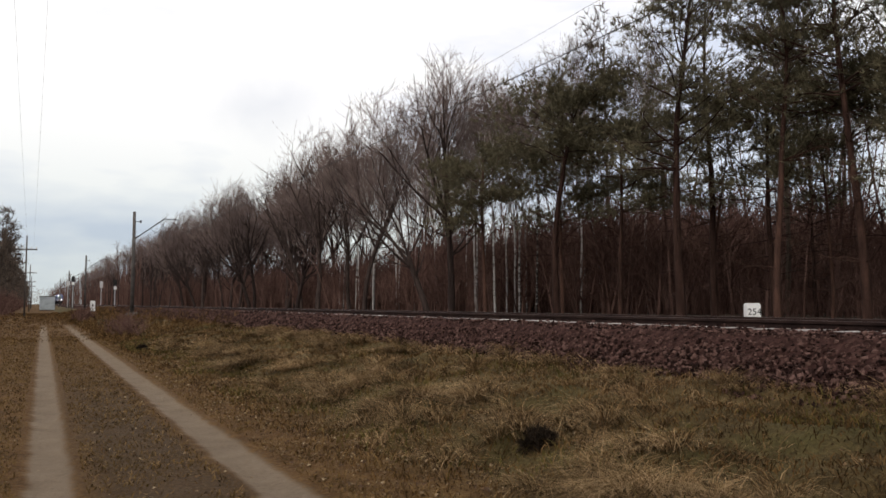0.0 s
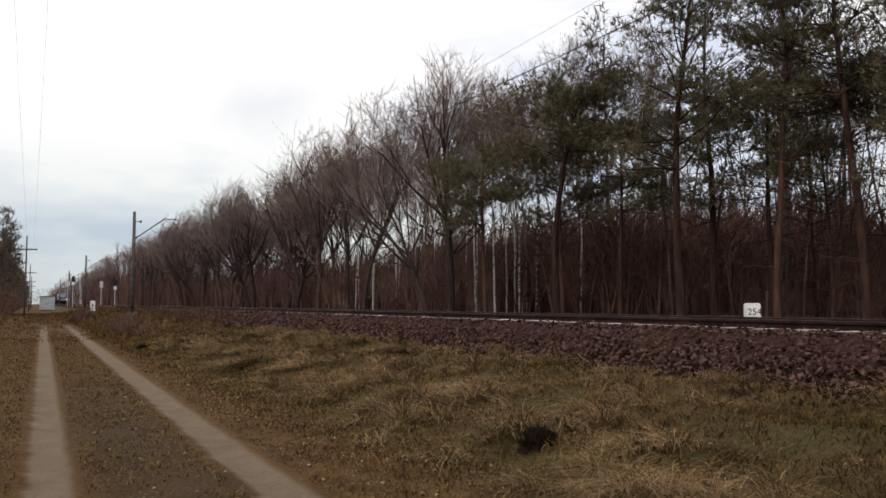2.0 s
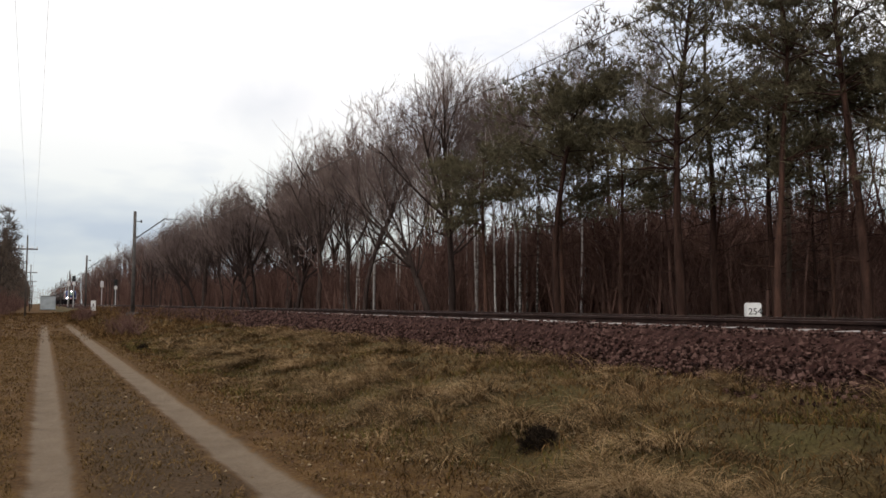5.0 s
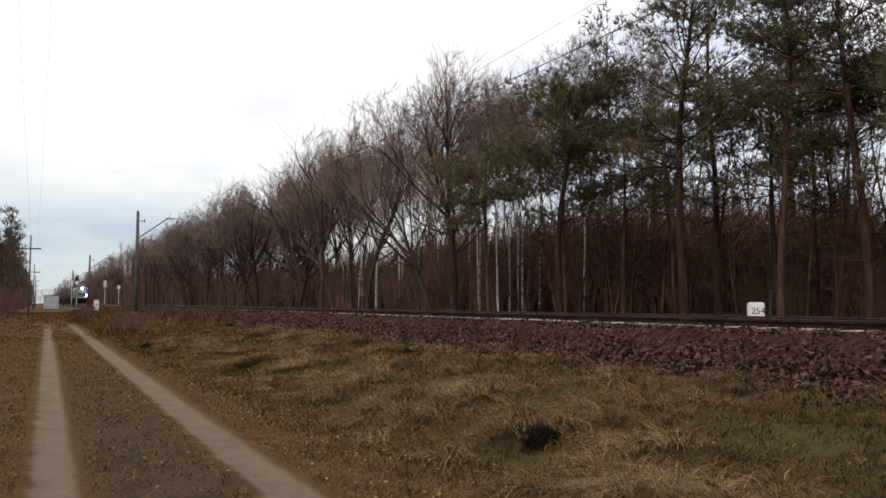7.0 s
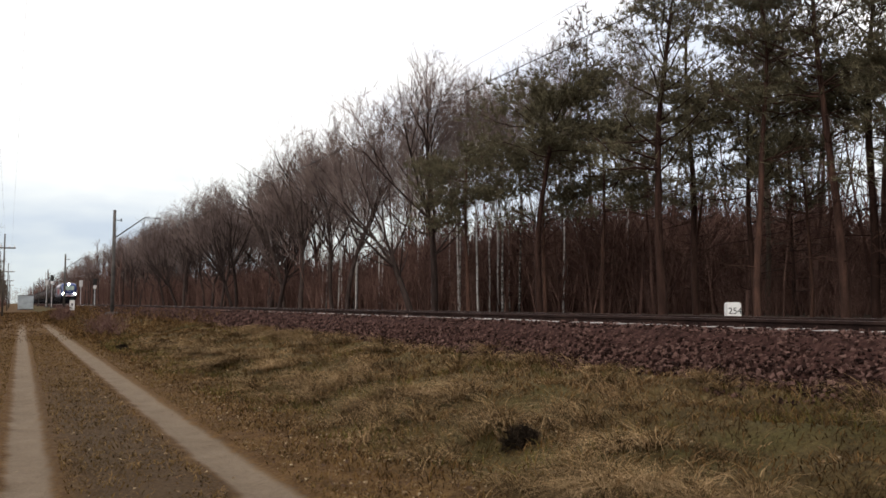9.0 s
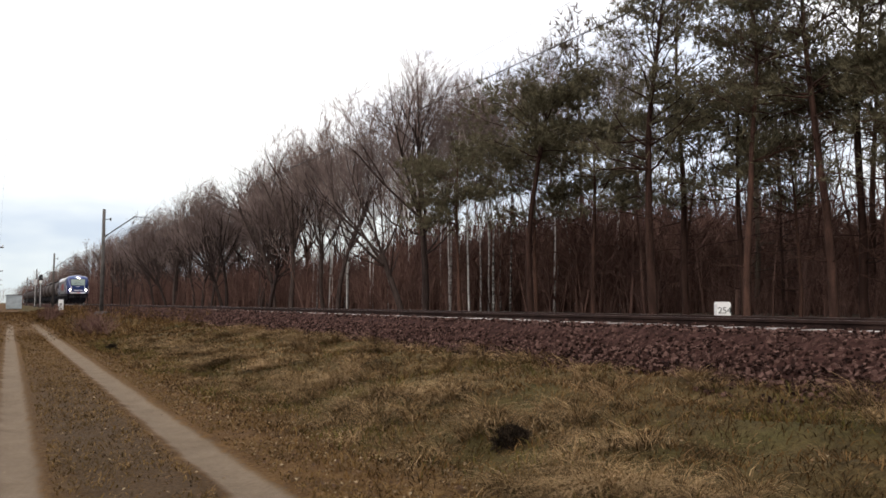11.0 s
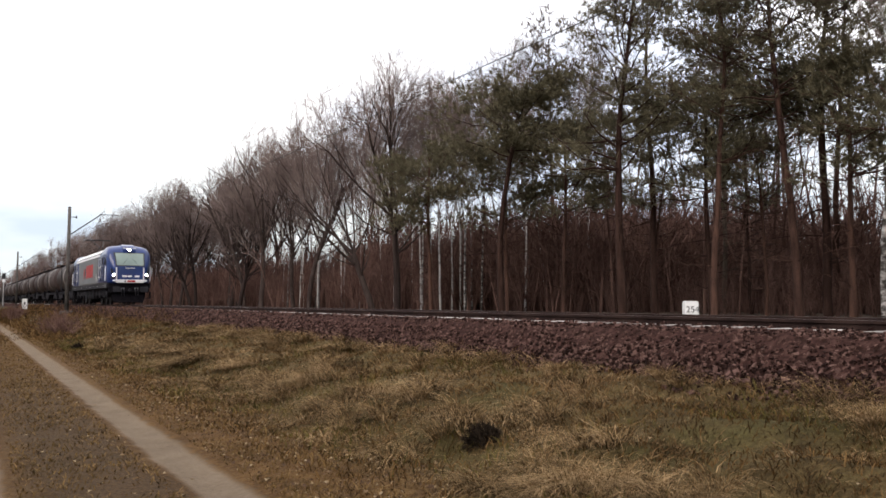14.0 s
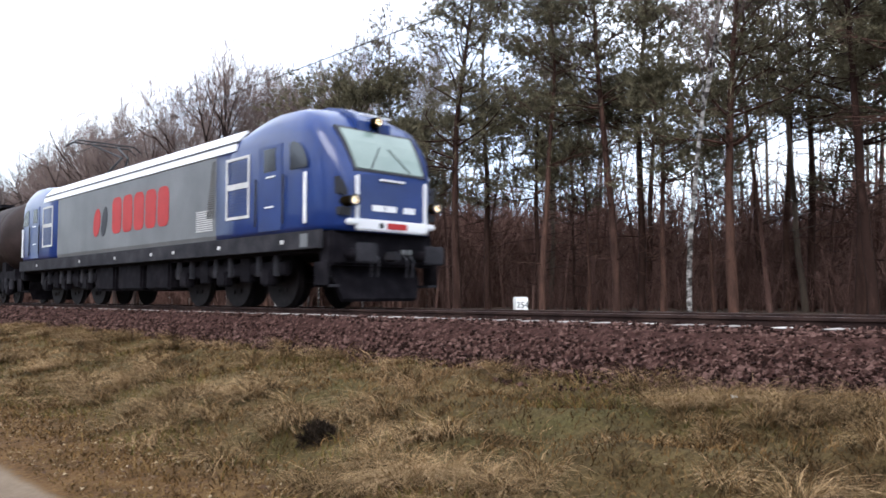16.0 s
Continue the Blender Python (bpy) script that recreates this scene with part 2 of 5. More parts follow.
# ---- mesh helpers ----
def fast_mesh(name, verts, tris, smooth=False):
    """A mesh from arrays of corners (n x 3) and triangles (m x 3)."""
    verts, tris = np.asarray(verts, dtype=np.float32), np.asarray(tris, dtype=np.int32)
    me = bpy.data.meshes.new(name)
    me.vertices.add(len(verts))
    me.vertices.foreach_set("co", verts.ravel())
    me.loops.add(len(tris) * 3)
    me.loops.foreach_set("vertex_index", tris.ravel())
    me.polygons.add(len(tris))
    me.polygons.foreach_set("loop_start", np.arange(len(tris), dtype=np.int32) * 3)
    me.polygons.foreach_set("use_smooth", np.full(len(tris), smooth))
    me.update(calc_edges=True)
    return me


def mesh_part(name, me, mat, parent=None, label=""):
    if not me.materials:
        me.materials.append(mat)
    ob = new(name, me)
    if parent is not None:
        ob.parent = parent
    return tagged(ob, label)


def part(name, bm, mat, parent=None, label="", smooth=False):
    """Links a bmesh as one mesh object under a thing or a part."""
    bmesh.ops.recalc_face_normals(bm, faces=bm.faces)
    me = bpy.data.meshes.new(name)
    bm.to_mesh(me)
    bm.free()
    if smooth:
        for p in me.polygons:
            p.use_smooth = True
    return mesh_part(name, me, mat, parent, label)


def thing(name, label, category, group="", at=None):
    ob = new(name)
    ob.empty_display_size = 0.2
    if at is not None:
        ob.matrix_basis = at
    return tagged(ob, label, category, group)


def box(bm, x0, x1, y0, y1, z0, z1, bevel=0.0):
    r = bmesh.ops.create_cube(bm, size=1.0, matrix=Matrix.Translation(((x0 + x1) / 2, (y0 + y1) / 2, (z0 + z1) / 2)) @ Matrix.Diagonal((abs(x1 - x0), abs(y1 - y0), abs(z1 - z0), 1)))
    if bevel:
        vs = set(r["verts"])
        bmesh.ops.bevel(bm, geom=[e for e in bm.edges if e.verts[0] in vs and e.verts[1] in vs], offset=bevel, segments=2, affect="EDGES")
    return bm


def rod(bm, p0, p1, r0, r1=None, sides=10):
    p0, p1 = Vector(p0), Vector(p1)
    m = Matrix.Translation((p0 + p1) / 2) @ (p1 - p0).to_track_quat("Z", "Y").to_matrix().to_4x4()
    bmesh.ops.create_cone(bm, cap_ends=True, segments=sides, radius1=r0, radius2=r0 if r1 is None else r1, depth=(p1 - p0).length, matrix=m)
    return bm


def prism(bm, profile, axis_from, axis_to, axis=1):
    """A profile of (a, b) drawn out along one axis: y takes (x, z), x takes (y, z)."""
    rings = []
    for s in (axis_from, axis_to):
        rings.append([bm.verts.new((a, s, b) if axis == 1 else (s, a, b)) for a, b in profile])
    k = len(profile)
    for i in range(k):
        bm.faces.new((rings[0][i], rings[0][(i + 1) % k], rings[1][(i + 1) % k], rings[1][i]))
    bm.faces.new(rings[0]), bm.faces.new(rings[1])
    return bm


def tubes(segs, sides):
    """Tapered tubes, one for each row (p0, p1, r0, r1), as arrays."""
    a = np.array([np.concatenate((s[0], s[1], (s[2], s[3]))) for s in segs])
    p0, p1, r0, r1 = a[:, 0:3], a[:, 3:6], a[:, 6], a[:, 7]
    d = p1 - p0
    d /= np.maximum(np.linalg.norm(d, axis=1, keepdims=True), 1e-6)
    ref = np.where(np.abs(d[:, 2:3]) < 0.9, np.array([[0, 0, 1.0]]), np.array([[1.0, 0, 0]]))
    u = np.cross(d, ref)
    u /= np.linalg.norm(u, axis=1, keepdims=True)
    w = np.cross(d, u)
    ang = np.arange(sides) / sides * 2 * np.pi
    circle = u[:, None, :] * np.cos(ang)[None, :, None] + w[:, None, :] * np.sin(ang)[None, :, None]
    low = p0[:, None, :] + circle * r0[:, None, None]
    high = p1[:, None, :] + circle * r1[:, None, None]
    v = np.concatenate((low, high), axis=1).reshape(-1, 3)
    i = np.arange(sides)
    j = (i + 1) % sides
    t = np.concatenate((np.stack((i, j, j + sides), 1), np.stack((i, j + sides, i + sides), 1)))
    f = (np.arange(len(a)) * 2 * sides)[:, None, None] + t[None]
    return v, f.reshape(-1, 3)


def joined(pieces):
    vs, fs, n = [], [], 0
    for v, f in pieces:
        vs.append(v), fs.append(f + n)
        n += len(v)
    return np.concatenate(vs), np.concatenate(fs)


# ---- trees ----
def unit(v):
    return v / max(np.linalg.norm(v), 1e-6)


def branch(rng, segs, p, d, length, r0, r1, count, wander=0.25, lift=0.0):
    """One bending limb in count pieces; gives back the points and ways along it."""
    pts = []
    for i in range(count):
        d = unit(d + rng.normal(0, wander, 3) + np.array((0, 0, lift)))
        q = p + d * length / count
        a, b = r0 + (r1 - r0) * i / count, r0 + (r1 - r0) * (i + 1) / count
        segs.append((p, q, a, b))
        pts.append((q, d, b))
        p = q
    return pts


def side_way(rng, d, spread):
    """A way that leaves d by about the angle spread (radians)."""
    v = rng.normal(0, 1, 3)
    v = unit(v - d * np.dot(v, d))
    return unit(d * math.cos(spread) + v * math.sin(spread))


def spikes(segs):
    """Three-sided points, one for each row (p0, p1, r0, r1), as arrays."""
    a = np.array([np.concatenate((s[0], s[1], (s[2],))) for s in segs])
    p0, p1, r = a[:, 0:3], a[:, 3:6], a[:, 6:7]
    d = p1 - p0
    d /= np.maximum(np.linalg.norm(d, axis=1, keepdims=True), 1e-6)
    u = np.cross(d, np.where(np.abs(d[:, 2:3]) < 0.9, np.array([[0, 0, 1.0]]), np.array([[1.0, 0, 0]])))
    u /= np.linalg.norm(u, axis=1, keepdims=True)
    w = np.cross(d, u)
    v = np.stack((p0 + u * r, p0 + (-0.5 * u + 0.866 * w) * r, p0 + (-0.5 * u - 0.866 * w) * r, p1), axis=1).reshape(-1, 3)
    i = np.arange(len(a))[:, None] * 4
    return v, np.concatenate((i + np.array([[0, 1, 3]]), i + np.array([[1, 2, 3]]), i + np.array([[2, 0, 3]])))


def bare_tree(seed, height, r, fork=0.4, limbs=9, twig=4, spread=0.6, lean=0.0, subs=5, arms=3):
    """A leafless broad tree: thick wood (trunk, limbs) and a crown of branches and fine twigs."""
    rng = np.random.default_rng(seed)
    thick, mid, fine = [], [], []
    up = unit(np.array((lean, rng.normal(0, 0.04), 1.0)))
    trunk = branch(rng, thick, np.zeros(3), up, height * 0.74, r, r * 0.42, 8, 0.05, 0.02)
    starts = []
    for i in range(limbs):
        k = fork + (1 - fork) * (i + rng.uniform(0, 1)) / limbs
        at = min(int(k * 8), 7)
        p, d, rad = trunk[at]
        starts.append((p, side_way(rng, d, spread * rng.uniform(0.7, 1.3)), height * (0.46 - 0.22 * (k - fork) / (1 - fork)) * rng.uniform(0.8, 1.05), rad * 0.66))
    p, d, rad = trunk[-1]
    starts.append((p, d, height * 0.26, rad))
    for p, d, ln, rad in starts:
        for q, e, rr in branch(rng, thick, p, d, ln, rad, rad * 0.28, 5, 0.13, 0.045):
            for _ in range(arms):
                l2 = ln * rng.uniform(0.22, 0.46)
                pts2 = branch(rng, mid, q, side_way(rng, e, rng.uniform(0.4, 0.85)), l2, max(rr * 0.55, 0.014), 0.008, 3, 0.14, 0.10)
                for q2, e2, r2 in pts2:
                    for _ in range(twig):
                        l3 = rng.uniform(0.4, 0.95)
                        w3 = unit(side_way(rng, e2, rng.uniform(0.3, 0.8)) + (0, 0, 0.1))
                        fine.append((q2, q2 + w3 * l3, 0.0085, 0.0))
                        for _ in range(subs):
                            at3 = q2 + w3 * l3 * rng.uniform(0.3, 0.9)
                            fine.append((at3, at3 + side_way(rng, w3, rng.uniform(0.3, 0.8)) * rng.uniform(0.2, 0.5), 0.0055, 0.0))
    wood = tubes(thick, 7)
    crown = joined([tubes(mid, 3), spikes(fine)])
    return wood, crown


def crown_tree(seed, height, r, bole=0.36, wide=3.0, limbs=8, fan=0.62, lean=0.0, twigs=2):
    """A leafless broad tree whose limbs fan up from a short bole into a rounded crown of fine twigs."""
    rng = np.random.default_rng(seed)
    thick, mid, fine = [], [], []
    zc, hz = height * 0.62, height * 0.385
    trunk = branch(rng, thick, np.zeros(3), unit(np.array((lean, rng.normal(0, 0.05), 1.0))), height * bole, r, r * 0.72, 5, 0.06, 0.02)

    def within(q):
        off = lean * q[2] * 0.8
        return ((q[0] - off) ** 2 + q[1] ** 2) / wide ** 2 + ((q[2] - zc) / hz) ** 2 < 1.0

    def grow(p, d, length, rad, level):
        pts = branch(rng, thick if level < 2 else mid, p, d, length, rad, max(rad * 0.5, 0.006), 4, 0.09 + 0.03 * level, 0.075)
        for j, (q, e, rr) in enumerate(pts):
            if not within(q) and level > 0:
                return
            if level < 3:
                if level == 0 and j == 0:
                    continue
                for _ in range(2 if j == 3 else 1):
                    grow(q, side_way(rng, e, rng.uniform(0.3, 0.75)), length * rng.uniform(0.5, 0.74), max(rr * 0.68, 0.011), level + 1)
            else:
                for _ in range(twigs):
                    w = unit(side_way(rng, e, rng.uniform(0.2, 0.75)) + (0, 0, 0.12))
                    ln = rng.uniform(0.3, 0.75)
                    fine.append((q, q + w * ln, 0.0075, 0.0))
                    at = q + w * ln * rng.uniform(0.25, 0.7)
                    fine.append((at, at + side_way(rng, w, rng.uniform(0.3, 0.8)) * rng.uniform(0.2, 0.45), 0.0055, 0.0))

    for i in range(limbs):
        p, d, rad = trunk[3 if i % 3 == 0 else 4]
        grow(p, side_way(rng, d, fan * (0.25 + 0.95 * i / limbs)), height * rng.uniform(0.28, 0.36), rad * rng.uniform(0.42, 0.62), 0)
    for _ in range(3):
        p, d, rad = trunk[int(rng.integers(2, 4))]
        grow(p, side_way(rng, d, rng.uniform(0.9, 1.25)), height * rng.uniform(0.16, 0.24), rad * 0.3, 1)
    return tubes(thick, 7), joined([tubes(mid, 3), spikes(fine)])


def needle_tufts(rng, centres, ways, count, size, wide=0.07):
    """Bunches of needles: thin blades that leave each centre along its way."""
    c = np.repeat(np.array(centres), count, axis=0)
    w = np.repeat(np.array(ways), count, axis=0)
    d = rng.normal(0, 0.75, c.shape) + w * 0.8 + np.array((0, 0, 0.25))
    d /= np.linalg.norm(d, axis=1, keepdims=True)
    s = np.cross(d, rng.normal(0, 1, c.shape))
    s /= np.maximum(np.linalg.norm(s, axis=1, keepdims=True), 1e-6)
    ln = size * rng.uniform(0.6, 1.25, (len(c), 1))
    wd = ln * wide
    v = np.stack((c - s * wd, c + s * wd, c + d * ln), axis=1).reshape(-1, 3)
    return v, np.arange(len(c) * 3).reshape(-1, 3)


def pine_tree(seed, height, r, base=0.42, reach=3.2, whorls=13, per=5, flat=0.0, lean=(0, 0), tuft=0.24, needles=11, bunch=14, stubs=26, rise=0.55):
    """A Scots pine: long bare trunk with dead side branches, crown of flat shelves of bunched needles."""
    rng = np.random.default_rng(seed)
    thick, mid = [], []
    trunk = branch(rng, thick, np.zeros(3), unit(np.array((lean[0], lean[1], 1.0))), height, r, r * 0.22, 14, 0.035, 0.03)
    centres, ways = [], []
    for i in range(stubs):
        k = rng.uniform(0.12, base + 0.1)
        p, d, rad = trunk[int(k * 14)]
        for q, e, rr in branch(rng, mid, p, side_way(rng, d, rng.uniform(1.1, 1.6)), rng.uniform(0.4, 2.0), 0.022, 0.008, 3, 0.2):
            branch(rng, mid, q, side_way(rng, e, rng.uniform(0.5, 1.0)), rng.uniform(0.2, 0.6), 0.010, 0.005, 2, 0.2)
    for i in range(whorls):
        k = base + (1 - base) * (i + rng.uniform(0, 0.9)) / whorls
        g = (k - base) / (1 - base)
        p, d, rad = trunk[min(int(k * 14), 13)]
        for _ in range(per):
            if rng.uniform() < 0.3:
                continue
            ln = reach * (math.sin(math.pi * min(0.27 + g * (0.66 - flat), 1.0)) ** 0.8) * rng.uniform(0.6, 1.15)
            pts = branch(rng, mid, p + d * rng.uniform(-0.3, 0.3), side_way(rng, d, rng.uniform(1.15, 1.6) - rise * g), ln, max(rad * 0.45, 0.02), 0.012, 6, 0.14, 0.05)
            for j, (q, e, rr) in enumerate(pts):
                if j < 2:
                    continue
                shelf = 0.13 * ln + 0.14
                for _ in range(2):
                    branch(rng, mid, q, side_way(rng, e, rng.uniform(0.5, 1.1)), ln * rng.uniform(0.12, 0.28), 0.012, 0.006, 2, 0.2, 0.05)
                for _ in range(bunch):
                    off = np.clip(rng.normal(0, 1, 3), -1.6, 1.6) * (shelf, shelf, shelf * 0.33)
                    centres.append(q + off)
                    ways.append(unit(e * 0.5 + off * 0.6 + (0, 0, 0.35)))
    # open places between the shelves
    kept = [(q, w) for q, w in zip(centres, ways) if noise.noise((q[0] * 0.8 + seed, q[1] * 0.8, q[2] * 1.25)) > -0.20]
    centres, ways = [k[0] for k in kept], [k[1] for k in kept]
    wood = joined([tubes(thick, 9), tubes(mid, 3)])
    return wood, needle_tufts(rng, centres, ways, needles, tuft, 0.062)


def thin_tree(seed, height, r, wispy=30, stout=1.0):
    """A slender pole tree: a straight stem with short side twigs towards its top."""
    rng = np.random.default_rng(seed)
    thick, fine = [], []
    stem = branch(rng, thick, np.zeros(3), unit(np.array((rng.normal(0, 0.05), rng.normal(0, 0.05), 1.0))), height, r, r * 0.2, 6, 0.05, 0.03)
    for i in range(wispy):
        k = rng.uniform(0.12, 1.0)
        p, d, rad = stem[min(int(k * 6), 5)]
        p = p - d * rng.uniform(0, height / 6)
        w = unit(side_way(rng, d, rng.uniform(0.4, 0.9)))
        ln = rng.uniform(0.7, 2.2) * (1.2 - k * 0.6)
        fine.append((p, p + w * ln, 0.014 * stout, 0.0))
        for _ in range(3):
            q = p + w * ln * rng.uniform(0.2, 0.9)
            fine.append((q, q + side_way(rng, w, rng.uniform(0.3, 0.9)) * rng.uniform(0.3, 0.9), 0.009 * stout, 0.0))
    return tubes(thick, 4), spikes(fine)


def make_tree(name, wood, crown, wood_mat, crown_mat, label, group, crown_name="crown"):
    ob = thing(name, label, "tree", group)
    mesh_part("trunk", fast_mesh("trunk", *wood, smooth=True), wood_mat, ob)
    mesh_part(crown_name, fast_mesh("crown", *crown), crown_mat, ob)
    return ob


GX = [-600, -9, -3, -0.6, 2.4, 3.3, 3.9, 4.6, 5.8, 7.4, 8.4, 11.3, 12.4, 14, 20, 600]
GZ = [0.5, 0.2, 0.06, 0.0, 0.0, -0.04, -0.08, 0.09, 0.29, 0.53, 0.62, 0.62, 0.62, 0.85, 0.95, 1.0]


def ground_z(x, y):
    """The height of the ground: its plan across the line, with hummocks on the verge and two wheel ruts."""
    x, y = float(x), float(y)
    z = float(np.interp(x, GX, GZ))
    if -8 < x < 8:
        z += 0.05 * noise.noise((x * 0.7, y * 0.35, 0)) * (1 if 2.6 < x < 7.4 or x < -1 else 0.3)
        soft_in = min(1.0, max(0.0, (x - 2.7) / 0.8)) * min(1.0, max(0.0, (7.7 - x) / 0.6))
        z += soft_in * (0.15 * noise.noise((x * 1.4, y * 0.9, 3)) + 0.035 * noise.noise((x * 5, y * 4, 7)))
        if x < 3.2 and y < 60:
            z += 0.012 * noise.noise((x * 4, y * 3, 5))
            for x0, grow in ((0.10, 0.0095), (1.79, 0.005)):
                z -= 0.045 * math.exp(-((x - x0 - grow * y) / 0.22) ** 2)
    return z


# ---- ground: one sheet to the horizon ----
def build_ground():
    xs = sorted(set([-900, -300, -100, -40, -20, -12] + [round(-8 + 0.4 * i, 2) for i in range(12)] + [round(-3.2 + 0.12 * i, 2) for i in range(92)] + [8.4, 9.5, 11.3, 12.4, 13.2, 14, 16, 18, 20, 25, 35, 60, 120, 400, 900]))
    ys = sorted(set([-300, -60, -20, -8, -4] + [round(-2 + 0.2 * i, 2) for i in range(160)] + [30 + i for i in range(1, 60)] + [90 + 8 * i for i in range(1, 30)] + [400, 600, 1000, 2000]))
    verts = []
    for y in ys:
        for x in xs:
            z = ground_z(x, y)
            verts.append((x, y, z))
    w = len(xs)
    quads = [(j * w + i, j * w + i + 1, (j + 1) * w + i + 1, (j + 1) * w + i) for j in range(len(ys) - 1) for i in range(w - 1)]
    me = bpy.data.meshes.new("ground")
    me.from_pydata(verts, [], quads)
    for p in me.polygons:
        p.use_smooth = True
    tagged(mesh_part("ground", me, M_GROUND), "brown grassy verge with two sandy wheel ruts and wood floor", "ground", kind="structure")


build_ground()


# ---- the railway: bed, sleepers, rails ----
def build_track():
    bm = bmesh.new()
    c = TRACK_X
    ys = [-60, -20] + [-8 + 0.5 * i for i in range(100)] + [45 + 20 * i for i in range(1, 22)]
    prof = [(c - 2.55, 0.42), (c - 2.1, 0.76), (c - 1.66, 1.075), (c - 1.34, 1.132), (c - 1.26, 1.146), (c + 1.26, 1.146), (c + 1.65, 1.08), (c + 2.7, 0.45)]
    rows = [[bm.verts.new((x, y, z + (0.025 * noise.noise((x * 3, y * 2, 1)) if i in (1, 2, 6) else 0))) for i, (x, z) in enumerate(prof)] for y in ys]
    for a, b in zip(rows, rows[1:]):
        for i in range(len(prof) - 1):
            bm.faces.new((a[i], a[i + 1], b[i + 1], b[i]))
    tagged(part("ballast_bed", bm, M_BED, smooth=True), "dark reddish-brown ballast embankment under the railway track", "ballast", kind="structure")
    track = tagged(thing("railway_track", "single railway track with rusty rails on concrete sleepers", "railway track"), kind="structure")
    z = RAIL_Z
    rail = [(-0.075, z - 0.172), (0.075, z - 0.172), (0.075, z - 0.16), (0.012, z - 0.142), (0.010, z - 0.052), (0.036, z - 0.038), (0.036, z - 0.008), (0.028, z), (-0.028, z), (-0.036, z - 0.008), (-0.036, z - 0.038), (-0.010, z - 0.052), (-0.012, z - 0.142), (-0.075, z - 0.16)]
    for side in (-1, 1):
        x0 = c + side * 0.7535
        ob = part("rail", prism(bmesh.new(), [(a + x0, b) for a, b in rail], -60, 480), M_RAIL, track)
        part("railhead", prism(bmesh.new(), [(x0 - 0.026, z + 0.001), (x0 + 0.026, z + 0.001), (x0 + 0.026, z + 0.003), (x0 - 0.026, z + 0.003)], -60, 480), M_RAIL_TOP, ob, "worn bright running surface")
    bm = bmesh.new()
    prism(bm, [(-0.15, 0.93), (0.15, 0.93), (0.125, 1.15), (-0.125, 1.15)], -1.28, 1.28, axis=0)
    bmesh.ops.bevel(bm, geom=bm.edges[:], offset=0.012, segments=1, affect="EDGES")
    first = part("sleeper", bm, M_CONCRETE, track)
    bm = bmesh.new()
    for side in (-1, 1):
        for off in (-0.11, 0.11):
            box(bm, side * 0.7535 + off - 0.035, side * 0.7535 + off + 0.035, -0.05, 0.05, 1.14, 1.178, 0.008)
    clip = part("rail_clips", bm, M_RAIL, first)
    rng = random.Random(4)
    y = -3.0
    first.matrix_basis = pose(c, y, 0)
    for i in range(1, 190):
        y = -3.0 + 0.594 * i
        ob = new("sleeper", first.data)
        ob.parent, ob.matrix_basis = track, pose(c + rng.uniform(-0.02, 0.02), y, rng.uniform(-0.003, 0.006), 0, 0, rng.uniform(-0.6, 0.6))
        if i < 70:
            k = new("rail_clips", clip.data)
            k.parent = ob
    bm = bmesh.new()
    for i in range(190, 600):
        box(bm, c - 1.28, c + 1.28, -3.0 + 0.594 * i - 0.13, -3.0 + 0.594 * i + 0.13, 0.95, 1.147)
    tagged(part("far_sleepers", bm, M_CONCRETE, track), kind="stuff")


build_track()


# ---- catenary: masts on the near side, wires over the track ----
def catenary_mast(y, x=7.05):
    ob = thing("catenary_mast", "tall grey concrete catenary mast with a slanting steel arm", "mast", "catenary masts", pose(x, y, 0.55))
    bm = bmesh.new()
    rod(bm, (0, 0, 0), (0, 0, 8.4), 0.16, 0.115, 12)
    part("pole", bm, M_GREY_CONC, ob, smooth=True)
    bm = bmesh.new()
    box(bm, -0.45, 0.45, -0.45, 0.45, -0.35, 0.22, 0.04)
    part("footing", bm, M_GREY_CONC, ob)
    bm = bmesh.new()
    rod(bm, (0.1, 0, 6.2), (2.35, 0, 7.95), 0.045)
    rod(bm, (2.2, 0, 7.9), (3.5, 0, 7.92), 0.03)
    part("cantilever_arm", bm, M_STEEL, ob)
    bm = bmesh.new()
    rod(bm, (1.2, 0, 7.05), (2.7, 0, 6.25), 0.014)
    rod(bm, (2.75, 0, 6.25), (2.75, 0, 7.9), 0.010)
    part("registration_arm", bm, M_STEEL, ob)
    bm = bmesh.new()
    rod(bm, (0, 0, 7.6), (0.55, 0, 7.6), 0.03)
    rod(bm, (0.5, 0, 7.5), (0.5, 0, 7.72), 0.06)
    part("insulator", bm, M_STEEL, ob)
    return ob


mast = catenary_mast(66.6)
for y_mast in (3.0 - 63.0, 131.0, 195.0, 259.0, 323.0):
    copy_thing(mast, pose(7.05, y_mast, 0.55))


def wire(name, points, radius, label, category="wire"):
    cu = bpy.data.curves.new(name, "CURVE")
    cu.dimensions, cu.bevel_depth, cu.bevel_resolution = "3D", radius, 1
    sp = cu.splines.new("POLY")
    sp.points.add(len(points) - 1)
    for p, q in zip(sp.points, points):
        p.co = (*q, 1)
    cu.materials.append(M_WIRE)
    return tagged(new(name, cu), label, category)


